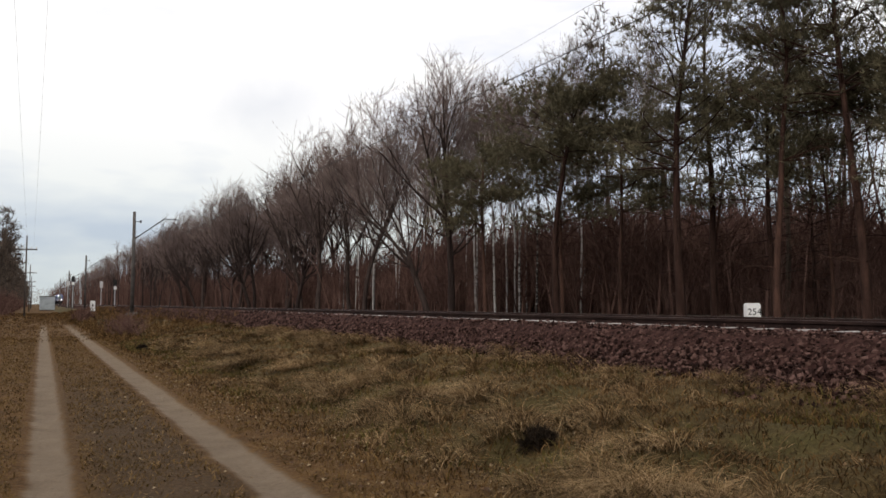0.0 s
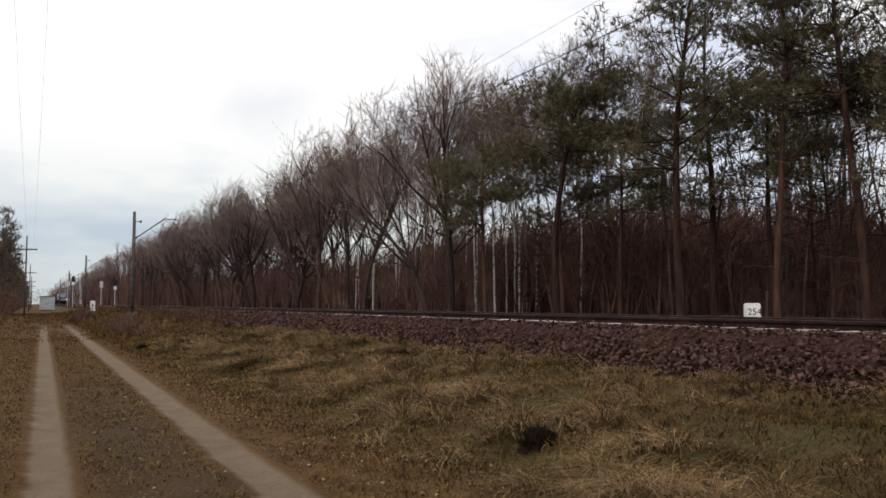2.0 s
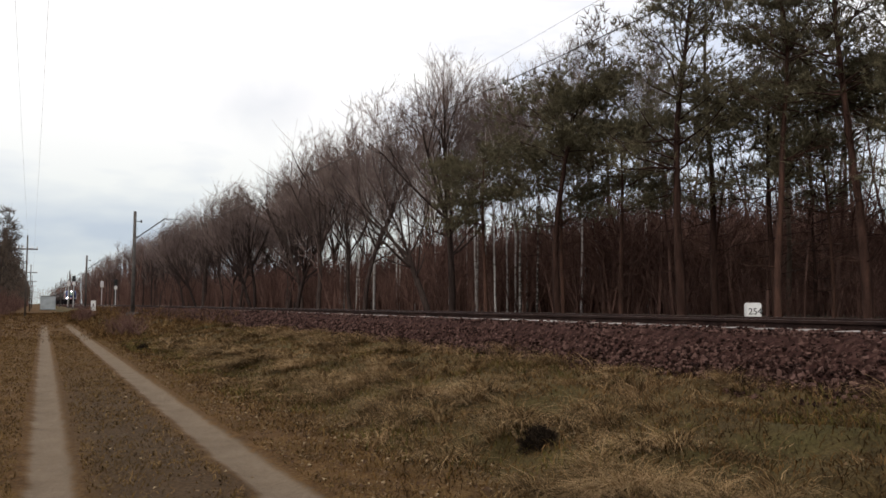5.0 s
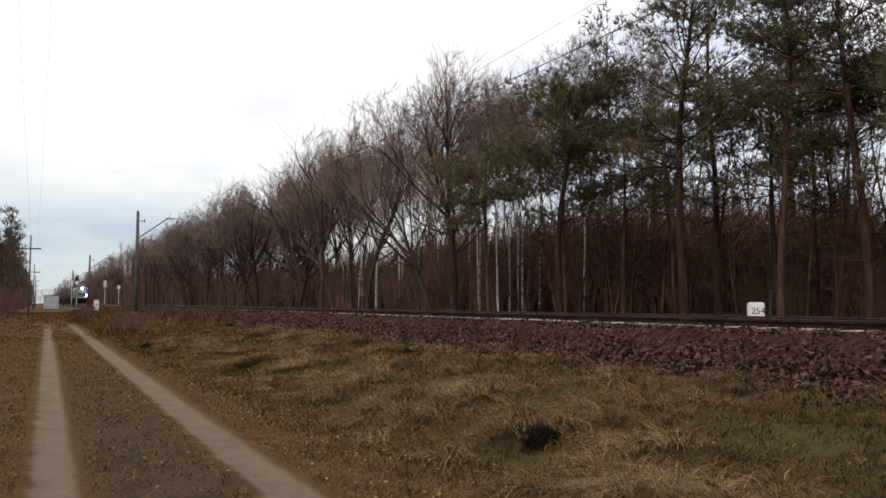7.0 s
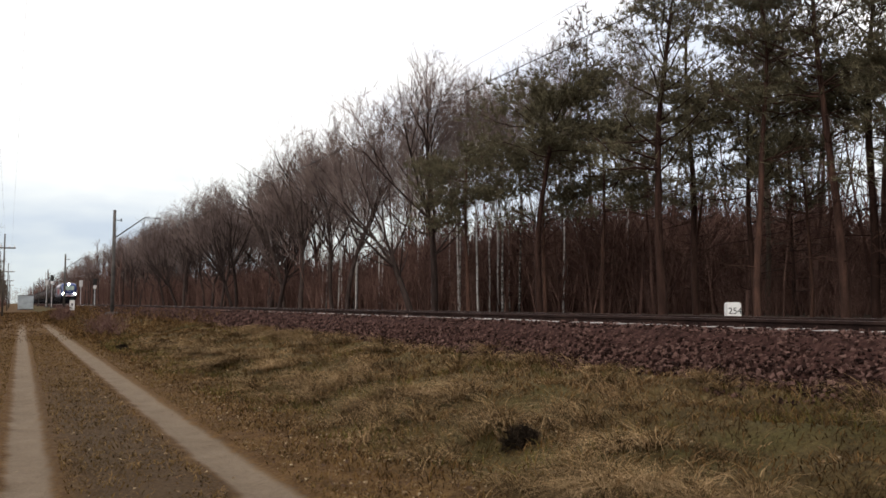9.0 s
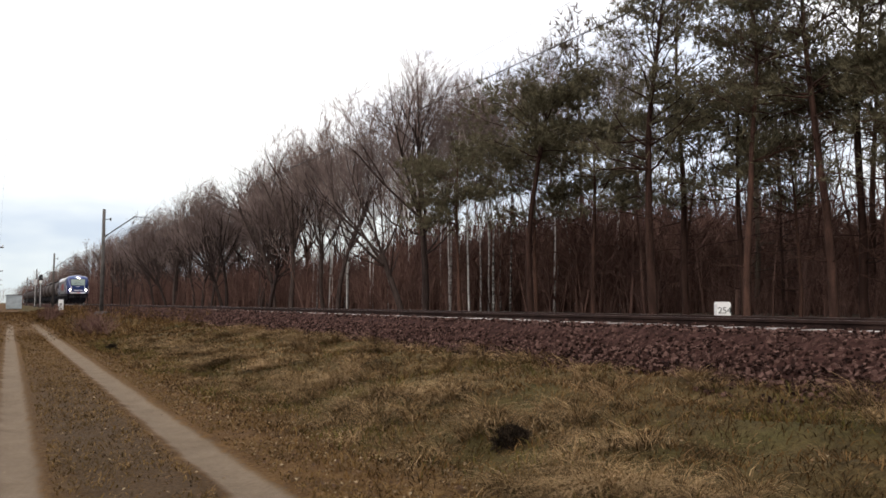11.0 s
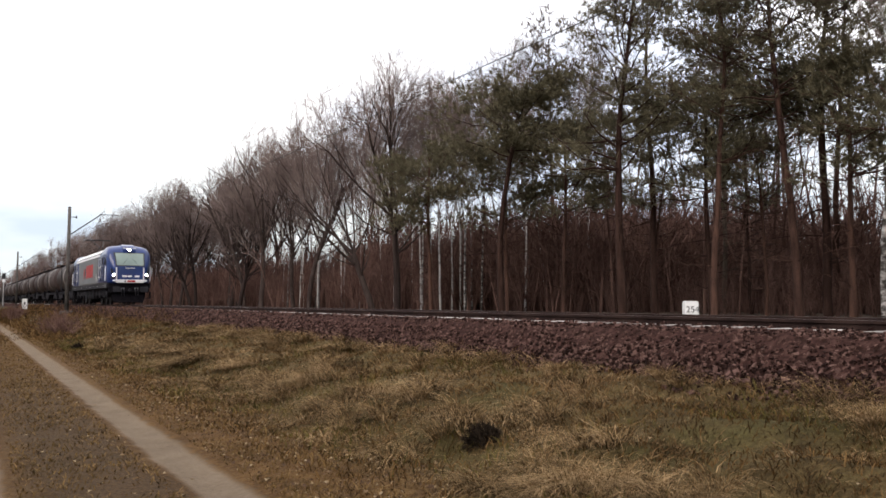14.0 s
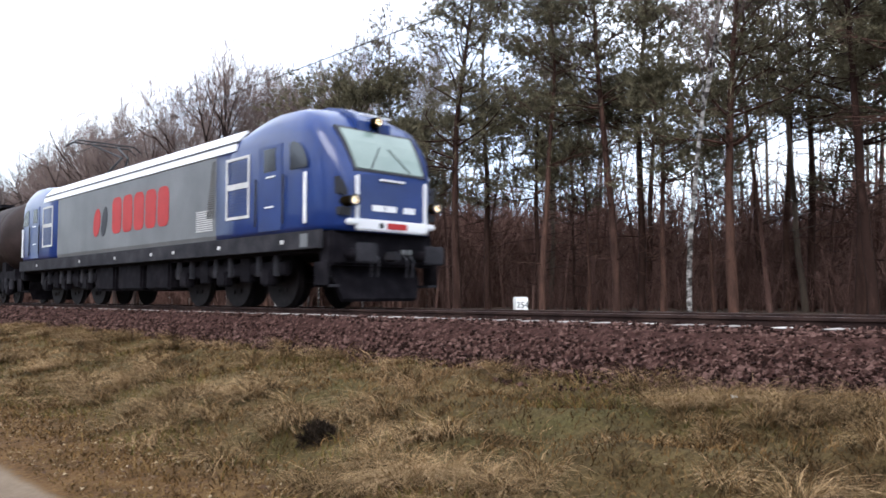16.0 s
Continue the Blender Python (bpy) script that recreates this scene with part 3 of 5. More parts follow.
spans = [-60.0, 3.6, 66.6, 131.0, 195.0, 259.0, 323.0]
carrier = []
for a, b in zip(spans, spans[1:]):
    carrier += [(TRACK_X, a + (b - a) * i / 12, 7.82 - 0.55 * (1 - (2 * i / 12 - 1) ** 2)) for i in range(12)]
wire("carrier_wire", carrier, 0.0035, "thin dark carrier wire hung above the railway track")
wire("contact_wire", [(TRACK_X, y, 6.8) for y in spans], 0.010, "dark contact wire stretched over the railway track")
for xw, zw in ((0.12, 7.9), (-0.50, 7.7)):
    wire("power_line_wire", [(xw - 0.0025 * max(0, 12 * i - 30), -30 + 12 * i, zw + 0.5 * ((i % 4) / 4 - 0.5) ** 2) for i in range(22)], 0.003, "thin overhead power line wire along the sandy track")


# ---- lineside things ----
M_HUT = material("hut_panels", [(0.30, 0.34, 0.36), (0.42, 0.47, 0.49), (0.5, 0.55, 0.57)], 1.0, 0.6)
M_WOOD_POLE = material("weathered_pole", [(0.06, 0.05, 0.045), (0.11, 0.095, 0.085)], 2.0, 0.9, stretch=(4, 4, 0.5))
M_RED_LAMP = material("signal_black", [(0.012, 0.012, 0.012), (0.03, 0.03, 0.03)], 3.0, 0.6)


def utility_pole(x, y, high):
    ob = thing("utility_pole", "weathered wooden utility pole with one crossarm", "pole", "utility poles", pose(x, y, 0.0))
    part("pole", rod(bmesh.new(), (0, 0, -0.1), (0, 0, high), 0.11, 0.075, 10), M_WOOD_POLE, ob, smooth=True)
    part("crossarm", box(bmesh.new(), -1.1, 1.1, -0.06, 0.06, high - 1.65, high - 1.5, 0.01), M_WOOD_POLE, ob)
    for xi in (-1.0, -0.4, 0.5, 1.0):
        part("insulator", rod(bmesh.new(), (xi, 0, high - 1.5), (xi, 0, high - 1.25), 0.06, 0.04, 8), M_WHITE, ob)
    return ob


utility_pole(-0.86, 100.0, 9.3)
for yp in (168.0, 236.0, 300.0):
    utility_pole(-0.86 + 0.001 * yp, yp, 9.0)


def relay_hut():
    ob = thing("relay_hut", "pale grey-blue panelled relay hut beside the sandy track", "hut", at=pose(2.75, 190.0, 0.0, 0, 0, 0))
    bm = bmesh.new()
    box(bm, -1.5, 1.5, 0, 2.4, 0.15, 3.05, 0.02)
    for i in range(7):
        box(bm, -1.45 + 0.46 * i, -1.39 + 0.46 * i, -0.03, 0.0, 0.2, 3.0)
    part("wall", bm, M_HUT, ob)
    part("roof", box(bmesh.new(), -1.6, 1.6, -0.12, 2.5, 3.05, 3.17, 0.03), M_GREY_CONC, ob, "darker overhanging roof slab")
    part("door", box(bmesh.new(), -0.45, 0.45, -0.05, -0.03, 0.2, 2.2, 0.005), M_HUT, ob)
    part("base", box(bmesh.new(), -1.55, 1.55, -0.05, 2.45, -0.1, 0.15, 0.02), M_GREY_CONC, ob, "grey concrete plinth")


relay_hut()


def rail_signal(x, y, high, board):
    label = "pale steel signal post with a white board" if board else "pale steel signal post with a black lamp head"
    ob = thing("railway_signal", label, "signal", "railway signals", pose(x, y, 0.6))
    part("post", rod(bmesh.new(), (0, 0, 0), (0, 0, high - 0.6), 0.07, 0.06, 10), M_POST, ob, "pale painted post")
    part("footing", box(bmesh.new(), -0.25, 0.25, -0.25, 0.25, -0.2, 0.12, 0.02), M_GREY_CONC, ob)
    if board:
        part("board", box(bmesh.new(), -0.3, 0.3, -0.08, -0.05, high - 1.9, high - 0.7, 0.01), M_POST, ob)
    else:
        bm = bmesh.new()
        box(bm, -0.32, 0.32, -0.12, 0.06, high - 1.6, high - 0.5, 0.06)
        part("lamp_head", bm, M_RED_LAMP, ob)
        part("name_plate", box(bmesh.new(), -0.24, 0.24, -0.12, -0.09, high - 2.25, high - 1.7, 0.01), M_WHITE, ob, "plain white plate")
        for zz in (0.75, 1.05, 1.35):
            part("hood", rod(bmesh.new(), (0, -0.32, high - zz), (0, -0.12, high - zz), 0.12, 0.12, 12), M_RED_LAMP, ob)
        part("ladder", box(bmesh.new(), -0.2, 0.2, 0.12, 0.15, 0.1, high - 1.5), M_STEEL, ob)
    return ob


rail_signal(12.6, 146.0, 5.6, False)
rail_signal(11.95, 168.0, 6.0, True)
rail_signal(7.0, 172.0, 6.9, False)
rail_signal(6.7, 190.0, 6.6, True)


def marker_post():
    ob = thing("marker_post", "small white marker post with a dark mark beside the track", "post", at=pose(6.5, 104.2, 0.42))
    part("slab", box(bmesh.new(), -0.28, 0.28, -0.08, 0.08, -0.1, 1.42, 0.03), M_WHITE, ob)
    part("mark", box(bmesh.new(), -0.08, 0.08, -0.09, -0.081, 0.7, 1.0), M_INK, ob, "dark painted mark")


marker_post()


def kilometre_post():
    """White stone with its distance figures, turned a little towards the line."""
    ob = thing("kilometre_post", "white painted kilometre stone with black figures beyond the track", "post", at=pose(13.2, 11.1, 0.61, 0, 0, -30))
    bm = bmesh.new()
    prism(bm, [(-0.15, -0.2), (0.15, -0.2), (0.145, 0.85), (0.12, 0.88), (-0.12, 0.88), (-0.145, 0.85)], -0.10, 0.10)
    bmesh.ops.bevel(bm, geom=bm.edges[:], offset=0.012, segments=2, affect="EDGES")
    part("stone", bm, M_WHITE, ob)
    cu = bpy.data.curves.new("figures", "FONT")
    cu.body, cu.size, cu.align_x, cu.extrude = "254", 0.19, "CENTER", 0.002
    cu.materials.append(M_INK)
    fig = new("figures", cu)
    fig.parent, fig.matrix_basis = ob, pose(0.01, -0.103, 0.64, 90, 0, 0)
    tagged(fig, "black painted figures")
    dot = bmesh.new()
    box(dot, -0.05, 0.06, -0.104, -0.101, 0.46, 0.55)
    part("lower_figure", dot, M_INK, ob, "dark lower painted mark")


kilometre_post()


# ---- the wood ----
def build_wood():
    rng = random.Random(11)
    place = lambda x, y: pose(x, y, ground_z(x, y) - 0.05, 0, 0, rng.uniform(0, 360))
    # pines beside the line
    label = "tall Scots pine with reddish bare trunk and dark needle crown"
    kinds = [make_tree("pine_tree", *pine_tree(20 + i, h, r, base, reach, wh, per), M_PINE_BARK, M_NEEDLES, label, "pines at the wood's edge")
             for i, (h, r, base, reach, wh, per) in enumerate([(12.4, 0.17, 0.40, 3.5, 10, 6), (12.8, 0.15, 0.50, 2.9, 8, 6), (11.8, 0.12, 0.54, 2.6, 7, 6), (12.6, 0.15, 0.46, 3.2, 9, 6)])]
    spots = [(19.8, 19.6), (22.5, 20.6), (20.4, 16.2), (21.8, 14.2), (22.6, 10.6), (22.2, 6.6), (21.4, 5.4), (19.8, 2.6), (21.0, -0.4)]
    for _ in range(10):
        x = rng.uniform(23, 34)
        spots.append((x, rng.uniform(-5, 0.8 * x)))
    for i, (x, y) in enumerate(spots):
        k = kinds[i % 4] if i != 1 else kinds[1]
        if i < 4:
            k.matrix_basis = place(x, y)
        else:
            copy_thing(k, place(x, y))
    label = "pine with a flat spreading crown on a leaning crooked trunk"
    flat = make_tree("pine_tree", *pine_tree(33, 9.2, 0.17, 0.66, 3.2, 6, 7, 0.1, (-0.075, 0.05), 0.26, 11, 24, 20, 0.12), M_PINE_BARK, M_NEEDLES, label, "pines at the wood's edge")
    flat.matrix_basis = pose(19.1, 25.8, 0.8)
    low = make_tree("pine_tree", *pine_tree(34, 8.0, 0.12, 0.46, 2.9, 6, 6, 0.1, (-0.03, 0.03), 0.26, 11, 30, 20, 0.25), M_PINE_BARK, M_NEEDLES, "shorter pine with drooping dark lower boughs", "pines at the wood's edge")
    low.matrix_basis = pose(20.0, 33.0, 0.8)
    for x, y, a in ((22.2, 29.6, 60), (21.4, 24.6, 130), (22.5, 18.0, 20), (23.0, 13.2, 75), (24.0, 6.0, 160)):
        copy_thing(low, pose(x, y, 0.8, 0, 0, a))
    young = make_tree("pine_tree", *pine_tree(37, 7.4, 0.08, 0.42, 1.7, 6, 4, 0.1, (0.02, 0.0), 0.26, 7, 6), M_PINE_BARK, M_NEEDLES, "young thin pine in the shade of taller trees", "young pines")
    young.matrix_basis = pose(22.8, 21.0, 0.85)
    for x, y in ((24.2, 17.0), (25.0, 12.4), (24.8, 4.2), (26.4, 19.2), (27.5, 9.5)):
        copy_thing(young, pose(x, y, 0.85, 0, 0, rng.uniform(0, 360)))
    # birches
    label = "slender white-barked birch without leaves"
    b1 = make_tree("birch_tree", *bare_tree(51, 12.6, 0.08, 0.5, 7, 2, 0.42, 0.02, 3), M_BIRCH, M_TWIGS, label, "birches")
    b1.matrix_basis = pose(19.4, 10.35, 0.85)
    b2 = make_tree("birch_tree", *bare_tree(52, 12.0, 0.06, 0.5, 7, 2, 0.4, -0.03, 2), M_BIRCH, M_TWIGS, label, "birches")
    b2.matrix_basis = place(24, 46)
    for _ in range(26):
        y = rng.uniform(31, 62)
        copy_thing(b2, place(rng.uniform(21.0, 25.5), y))
    b3 = make_tree("birch_tree", *bare_tree(53, 14.2, 0.09, 0.45, 9, 3, 0.36, 0.0, 3), M_BIRCH, M_PALE_TWIGS, "tall birch with a fine pale twiggy top", "birches")
    b3.matrix_basis = pose(27.2, 32.6, 0.9)
    for x, y in ((28.6, 32.0), (28.2, 35.5), (27.6, 29.6)):
        copy_thing(b3, pose(x, y, 0.9, 0, 0, rng.uniform(0, 360)))
    # bare broadleaved trees along the line
    label = "bare broadleaved tree with spreading grey-brown limbs"
    oaks = [make_tree("bare_tree", *crown_tree(60 + i, h, r, bo, w, n, fan, le), M_BARK, M_TWIGS, label, "bare trees along the line")
            for i, (h, r, bo, w, n, fan, le) in enumerate([(14.6, 0.21, 0.36, 3.3, 9, 0.66, 0.0), (13.4, 0.19, 0.26, 3.4, 8, 0.75, -0.2), (14.2, 0.18, 0.40, 3.0, 8, 0.6, 0.04), (13.8, 0.17, 0.32, 3.2, 9, 0.7, 0.0)])]
    spots = [(20.3, 37.1), (19.6, 38.6), (20.4, 50.0)]
    y = 55.0
    while y < 185:
        spots.append((rng.uniform(19.4, 22.5), y))
        y += rng.uniform(3.0, 5.0)
    spots += [(rng.uniform(23.5, 27), 64 + 4.6 * i + rng.uniform(-1, 1)) for i in range(22)]
    for i, (x, y) in enumerate(spots):
        if i < 4:
            oaks[i].matrix_basis = place(x, y) if i != 1 else pose(x, y, 0.85, 0, 0, -27)
        else:
            copy_thing(oaks[i % 4], place(x, y))
    label = "slim bare tree with a narrow twiggy crown"
    thin = [make_tree("bare_tree", *crown_tree(70 + i, h, r, 0.4, 1.9, 6, 0.5, 0.0, 1), M_BARK, M_TWIGS, label, "bare trees along the line") for i, (h, r) in enumerate([(12.0, 0.10), (13.4, 0.12)])]
    for i in range(90):
        yy = 50 + 330 * (i / 90) ** 1.2
        m = place(rng.uniform(16.5, 21) if yy > 140 and i % 2 else rng.uniform(22, 32), yy + rng.uniform(-2, 2))
        if i < 2:
            thin[i].matrix_basis = m
        else:
            copy_thing(thin[i % 2], m)


def scatter(pieces, spots, rng):
    """Copies of array pieces at (x, y, z, size), each turned, joined into one."""
    outs = []
    for i, (x, y, z, s) in enumerate(spots):
        v, f = pieces[i % len(pieces)]
        a = rng.uniform(0, 2 * math.pi)
        c_, s_ = math.cos(a) * s, math.sin(a) * s
        r = np.array(((c_, -s_, 0), (s_, c_, 0), (0, 0, s)))
        outs.append((v @ r.T + np.array((x, y, z)), f))
    return joined(outs)


def brush_clump(seed, high):
    """A leafless bush: upright stems with many side twigs."""
    r2 = np.random.default_rng(seed)
    segs = []
    for _ in range(10):
        foot = r2.normal(0, 0.5, 3) * (1, 1, 0)
        tip = foot + unit(np.array((*r2.normal(0, 0.2, 2), 1.0))) * high * r2.uniform(0.55, 1.0)
        segs.append((foot, tip, 0.035, 0.0))
        way = unit(tip - foot)
        for _ in range(11):
            q = foot + (tip - foot) * r2.uniform(0.1, 0.92)
            w = side_way(r2, way, r2.uniform(0.4, 0.9))
            segs.append((q, q + w * r2.uniform(0.4, 1.2), 0.017, 0.0))
            segs.append((q + w * 0.35, q + w * 0.35 + side_way(r2, w, 0.7) * r2.uniform(0.3, 0.7), 0.012, 0.0))
    return spikes(segs)


def build_brush():
    rng = random.Random(12)
    stems = [joined(thin_tree(80 + i, rng.uniform(8, 11.5), rng.uniform(0.05, 0.10), 9, 1.4)) for i in range(8)]
    spots = [(rng.uniform(24.5, 62), rng.uniform(-12, 54), 0.9, rng.uniform(0.6, 1.15)) for _ in range(430)]
    spots += [(rng.uniform(25, 50), rng.uniform(28, 62), 0.9, rng.uniform(0.5, 0.85)) for _ in range(480)]
    spots += [(rng.uniform(23, 50), rng.uniform(46, 125), 0.9, rng.uniform(0.5, 0.85)) for _ in range(700)]
    spots += [(rng.uniform(20, 46), rng.uniform(110, 300), 0.9, rng.uniform(0.7, 1.1)) for _ in range(600)]
    tagged(mesh_part("pole_trees", fast_mesh("pole_trees", *scatter(stems, spots, rng)), M_BRUSH), "dense thin dark pole trees deep in the wood", "thicket", kind="stuff")
    shrubs = [brush_clump(90 + i, 4.0) for i in range(6)]
    spots = [(rng.uniform(29, 50), rng.uniform(-14, 50), 0.85, rng.uniform(0.75, 1.9)) for _ in range(680)]
    spots += [(rng.uniform(25, 30), rng.uniform(-8, 44), 0.85, rng.uniform(0.3, 0.7)) for _ in range(130)]
    spots += [(rng.uniform(25.5, 42), rng.uniform(26, 62), 0.85, rng.uniform(1.0, 1.9)) for _ in range(300)]
    spots += [(rng.uniform(21.5, 34), rng.uniform(36, 130), 0.85, rng.uniform(0.7, 1.5)) for _ in range(560)]
    spots += [(rng.uniform(19.0, 32), rng.uniform(120, 380), 0.85, rng.uniform(1.0, 1.9)) for _ in range(420)]
    tagged(mesh_part("undergrowth", fast_mesh("undergrowth", *scatter(shrubs, spots, rng)), M_BRUSH), "dense dark brown leafless undergrowth in the wood", "undergrowth", kind="stuff")
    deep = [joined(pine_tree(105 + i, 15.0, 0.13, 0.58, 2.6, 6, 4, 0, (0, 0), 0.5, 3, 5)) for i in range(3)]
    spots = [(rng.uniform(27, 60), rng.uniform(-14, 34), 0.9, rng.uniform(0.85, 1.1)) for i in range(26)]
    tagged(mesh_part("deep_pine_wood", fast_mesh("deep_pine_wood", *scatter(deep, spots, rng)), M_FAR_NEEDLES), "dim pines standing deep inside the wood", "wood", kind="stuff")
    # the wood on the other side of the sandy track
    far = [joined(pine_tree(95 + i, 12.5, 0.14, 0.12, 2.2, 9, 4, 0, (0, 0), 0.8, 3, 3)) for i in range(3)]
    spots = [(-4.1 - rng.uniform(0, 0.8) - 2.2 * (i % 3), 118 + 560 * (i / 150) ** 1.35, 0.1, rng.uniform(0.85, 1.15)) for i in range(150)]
    # unseen pines, added to keep open sky off the train's near side
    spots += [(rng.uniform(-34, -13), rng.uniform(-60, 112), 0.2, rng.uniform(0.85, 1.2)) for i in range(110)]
    tagged(mesh_part("far_pine_wood", fast_mesh("far_pine_wood", *scatter(far, spots, rng)), M_FAR_NEEDLES), "dark pine wood beside the sandy track, with added unseen pines", "wood", kind="stuff")
    spots = [(-3.0 - rng.uniform(0, 3.0), 104 + 420 * (i / 150) ** 1.3, 0.0, rng.uniform(0.5, 1.1)) for i in range(150)]
    # unseen brush under those added pines, blocking the low sky too
    spots += [(rng.uniform(-30, -11), rng.uniform(-50, 110), 0.1, rng.uniform(0.5, 1.2)) for i in range(160)]
    tagged(mesh_part("track_side_brush", fast_mesh("track_side_brush", *scatter(shrubs, spots, rng)), M_BRUSH), "dark brown brush below the pines beside the sandy track, partly unseen and added", "undergrowth", kind="stuff")
    far = [joined(thin_tree(97 + i, 13.0, 0.12, 44, 2.2)) for i in range(3)]
    spots = [(rng.uniform(16.5, 32), rng.uniform(150, 420), 0.9, rng.uniform(0.75, 1.1)) for i in range(330)]
    spots += [(rng.uniform(13.8, 26), rng.uniform(380, 900), 0.9, rng.uniform(0.85, 1.15)) for i in range(210)]
    spots += [(-20 + 80 * i / 80, 900 + rng.uniform(0, 60), 0.5, rng.uniform(1.0, 1.4)) for i in range(80)]
    tagged(mesh_part("far_bare_wood", fast_mesh("far_bare_wood", *scatter(far, spots, rng)), M_BRUSH), "distant brown leafless wood closing the view", "wood", kind="stuff")


build_wood()
build_brush()


# ---- the verge: grass, leaves, dark shrub ----
def blades(rng, xy, z, height, lean, width, turn=None):
    """Arched grass blades that bow over at the tip, five triangles each, as arrays."""
    n = len(xy)
    a = rng.uniform(0, 2 * np.pi, n) if turn is None else turn
    d = np.stack((np.cos(a), np.sin(a), np.zeros(n)), 1)
    b = rng.uniform(0, 2 * np.pi, n)
    s = np.stack((np.cos(b), np.sin(b), np.zeros(n)), 1) * width[:, None]
    p = np.column_stack((xy, z))
    up = np.array((0, 0, 1.0))
    rows = [p - s, p + s]
    for k, w in ((0.4, 0.9), (0.75, 0.6), (1.0, 0.0)):
        q = p + d * (lean * height * k ** 1.6)[:, None] + up * (height * np.maximum(1.3 * k - (0.25 + 0.42 * np.minimum(lean, 1.9)) * k * k, 0.04))[:, None]
        rows += [q + s * w, q - s * w] if w else [q]
    v = np.stack(rows, axis=1).reshape(-1, 3)
    i = np.arange(n)[:, None] * 7
    return v, np.concatenate([i + np.array([t]) for t in ((0, 1, 2), (0, 2, 3), (3, 2, 4), (3, 4, 5), (5, 4, 6))])


def heights(x, y):
    return np.array([ground_z(a, b) for a, b in zip(x, y)]) - 0.015


def patch(x, y, scale, seed):
    return np.array([noise.noise((float(a) * scale, float(b) * scale, seed)) for a, b in zip(x, y)])


def on_rut(x, y):
    return (np.abs(x - 0.10 - 0.0095 * y) < 0.27) | (np.abs(x - 1.79 - 0.005 * y) < 0.30)


def build_verge():
    rng = np.random.default_rng(5)
    # small tufts of straw all over the slope
    n = 3000
    y = 0.4 + 42 * rng.uniform(0, 1, n) ** 1.7
    x = rng.uniform(2.9, 7.75, n)
    keep = patch(x, y, 1.1, 2.0) + 0.22 * np.clip((x - 4.4), -1, 1) + rng.uniform(-0.2, 0.2, n) > 0.0
    x, y = x[keep], y[keep]
    k = 26
    cx, cy = np.repeat(x, k), np.repeat(y, k)
    far = 1 + cy / 16
    cx = cx + rng.normal(0, 0.06, len(cx)) * np.sqrt(far)
    cy = cy + rng.normal(0, 0.06, len(cy)) * np.sqrt(far)
    h = np.repeat(np.clip(0.6 + 0.8 * patch(x, y, 0.6, 9.0), 0.3, 1.3), k) * rng.uniform(0.10, 0.30, len(cx))
    v, f = blades(rng, np.column_stack((cx, cy)), heights(cx, cy), h, rng.uniform(0.6, 2.2, len(cx)), rng.uniform(0.0022, 0.0042, len(cx)) * far,
                  np.repeat(rng.normal(-2.6, 1.1, len(x)), k) + rng.normal(0, 0.9, len(cx)))
    tagged(mesh_part("dry_grass", fast_mesh("dry_grass", v, f), M_GRASS), "tufts of pale straw-coloured dry grass on the verge", "grass", kind="stuff")
    # large drooping tussocks, thick at the foot of the bank and along its brow
    n = 900
    y = 0.6 + 27 * rng.uniform(0, 1, n) ** 1.35
    x = rng.uniform(3.6, 7.75, n)
    keep = patch(x, y, 0.8, 12.0) + 0.25 * np.cos((x - 4.6) * 2.4) + rng.uniform(-0.15, 0.15, n) > 0.13
    keep &= (x - 4.35) ** 2 + (y - 6.2) ** 2 > 0.3
    x, y = x[keep], y[keep]
    k = 170
    spread_of = np.repeat(rng.uniform(0.07, 0.16, len(x)), k)
    ang, rad = rng.uniform(0, 2 * np.pi, len(x) * k), np.sqrt(rng.uniform(0, 1, len(x) * k))
    cx, cy = np.repeat(x, k) + np.cos(ang) * rad * spread_of, np.repeat(y, k) + np.sin(ang) * rad * spread_of
    big = np.repeat(rng.uniform(0.55, 1.2, len(x)), k)
    out = np.column_stack((np.cos(ang) * rad - 0.45, np.sin(ang) * rad - 0.35))
    v, f = blades(rng, np.column_stack((cx, cy)), heights(cx, cy), big * rng.uniform(0.16, 0.42, len(cx)), rng.uniform(0.9, 2.4, len(cx)), rng.uniform(0.0016, 0.003, len(cx)) * (1 + cy / 16),
                  np.arctan2(out[:, 1], out[:, 0]) + rng.normal(0, 0.4, len(cx)))
    tagged(mesh_part("straw_tussocks", fast_mesh("straw_tussocks", v, f), M_STRAW), "drooping tussocks of long pale straw grass", "grass", kind="stuff")
    n = 4400
    y = 34 + 100 * rng.uniform(0, 1, n) ** 1.2
    x = rng.uniform(-4.5, 8.1, n)
    x = np.where(on_rut(x, y) & (y < 60), 3.0, x)
    cx, cy = np.repeat(x, 9) + rng.normal(0, 0.2, n * 9), np.repeat(y, 9) + rng.normal(0, 0.3, n * 9)
    zz = np.maximum(heights(cx, cy), np.where(cx > 7.3, np.interp(cx, [7.3, 8.2], [0.45, 1.02]), -1))
    v, f = blades(rng, np.column_stack((cx, cy)), zz, rng.uniform(0.1, 0.36, len(cx)) * np.where(cx < 2.6, 0.35, 1.0), rng.uniform(0.2, 1.4, len(cx)), rng.uniform(0.008, 0.016, len(cx)) * (cy / 36))
    tagged(mesh_part("far_bank_grass", fast_mesh("far_bank_grass", v, f), M_SWARD), "coarse dry grass along the foot of the bank", "grass", kind="stuff")
    # green grass in patches
    n = 66000
    y = 0.4 + 36 * rng.uniform(0, 1, n) ** 1.6
    x = rng.uniform(-3.5, 7.6, n)
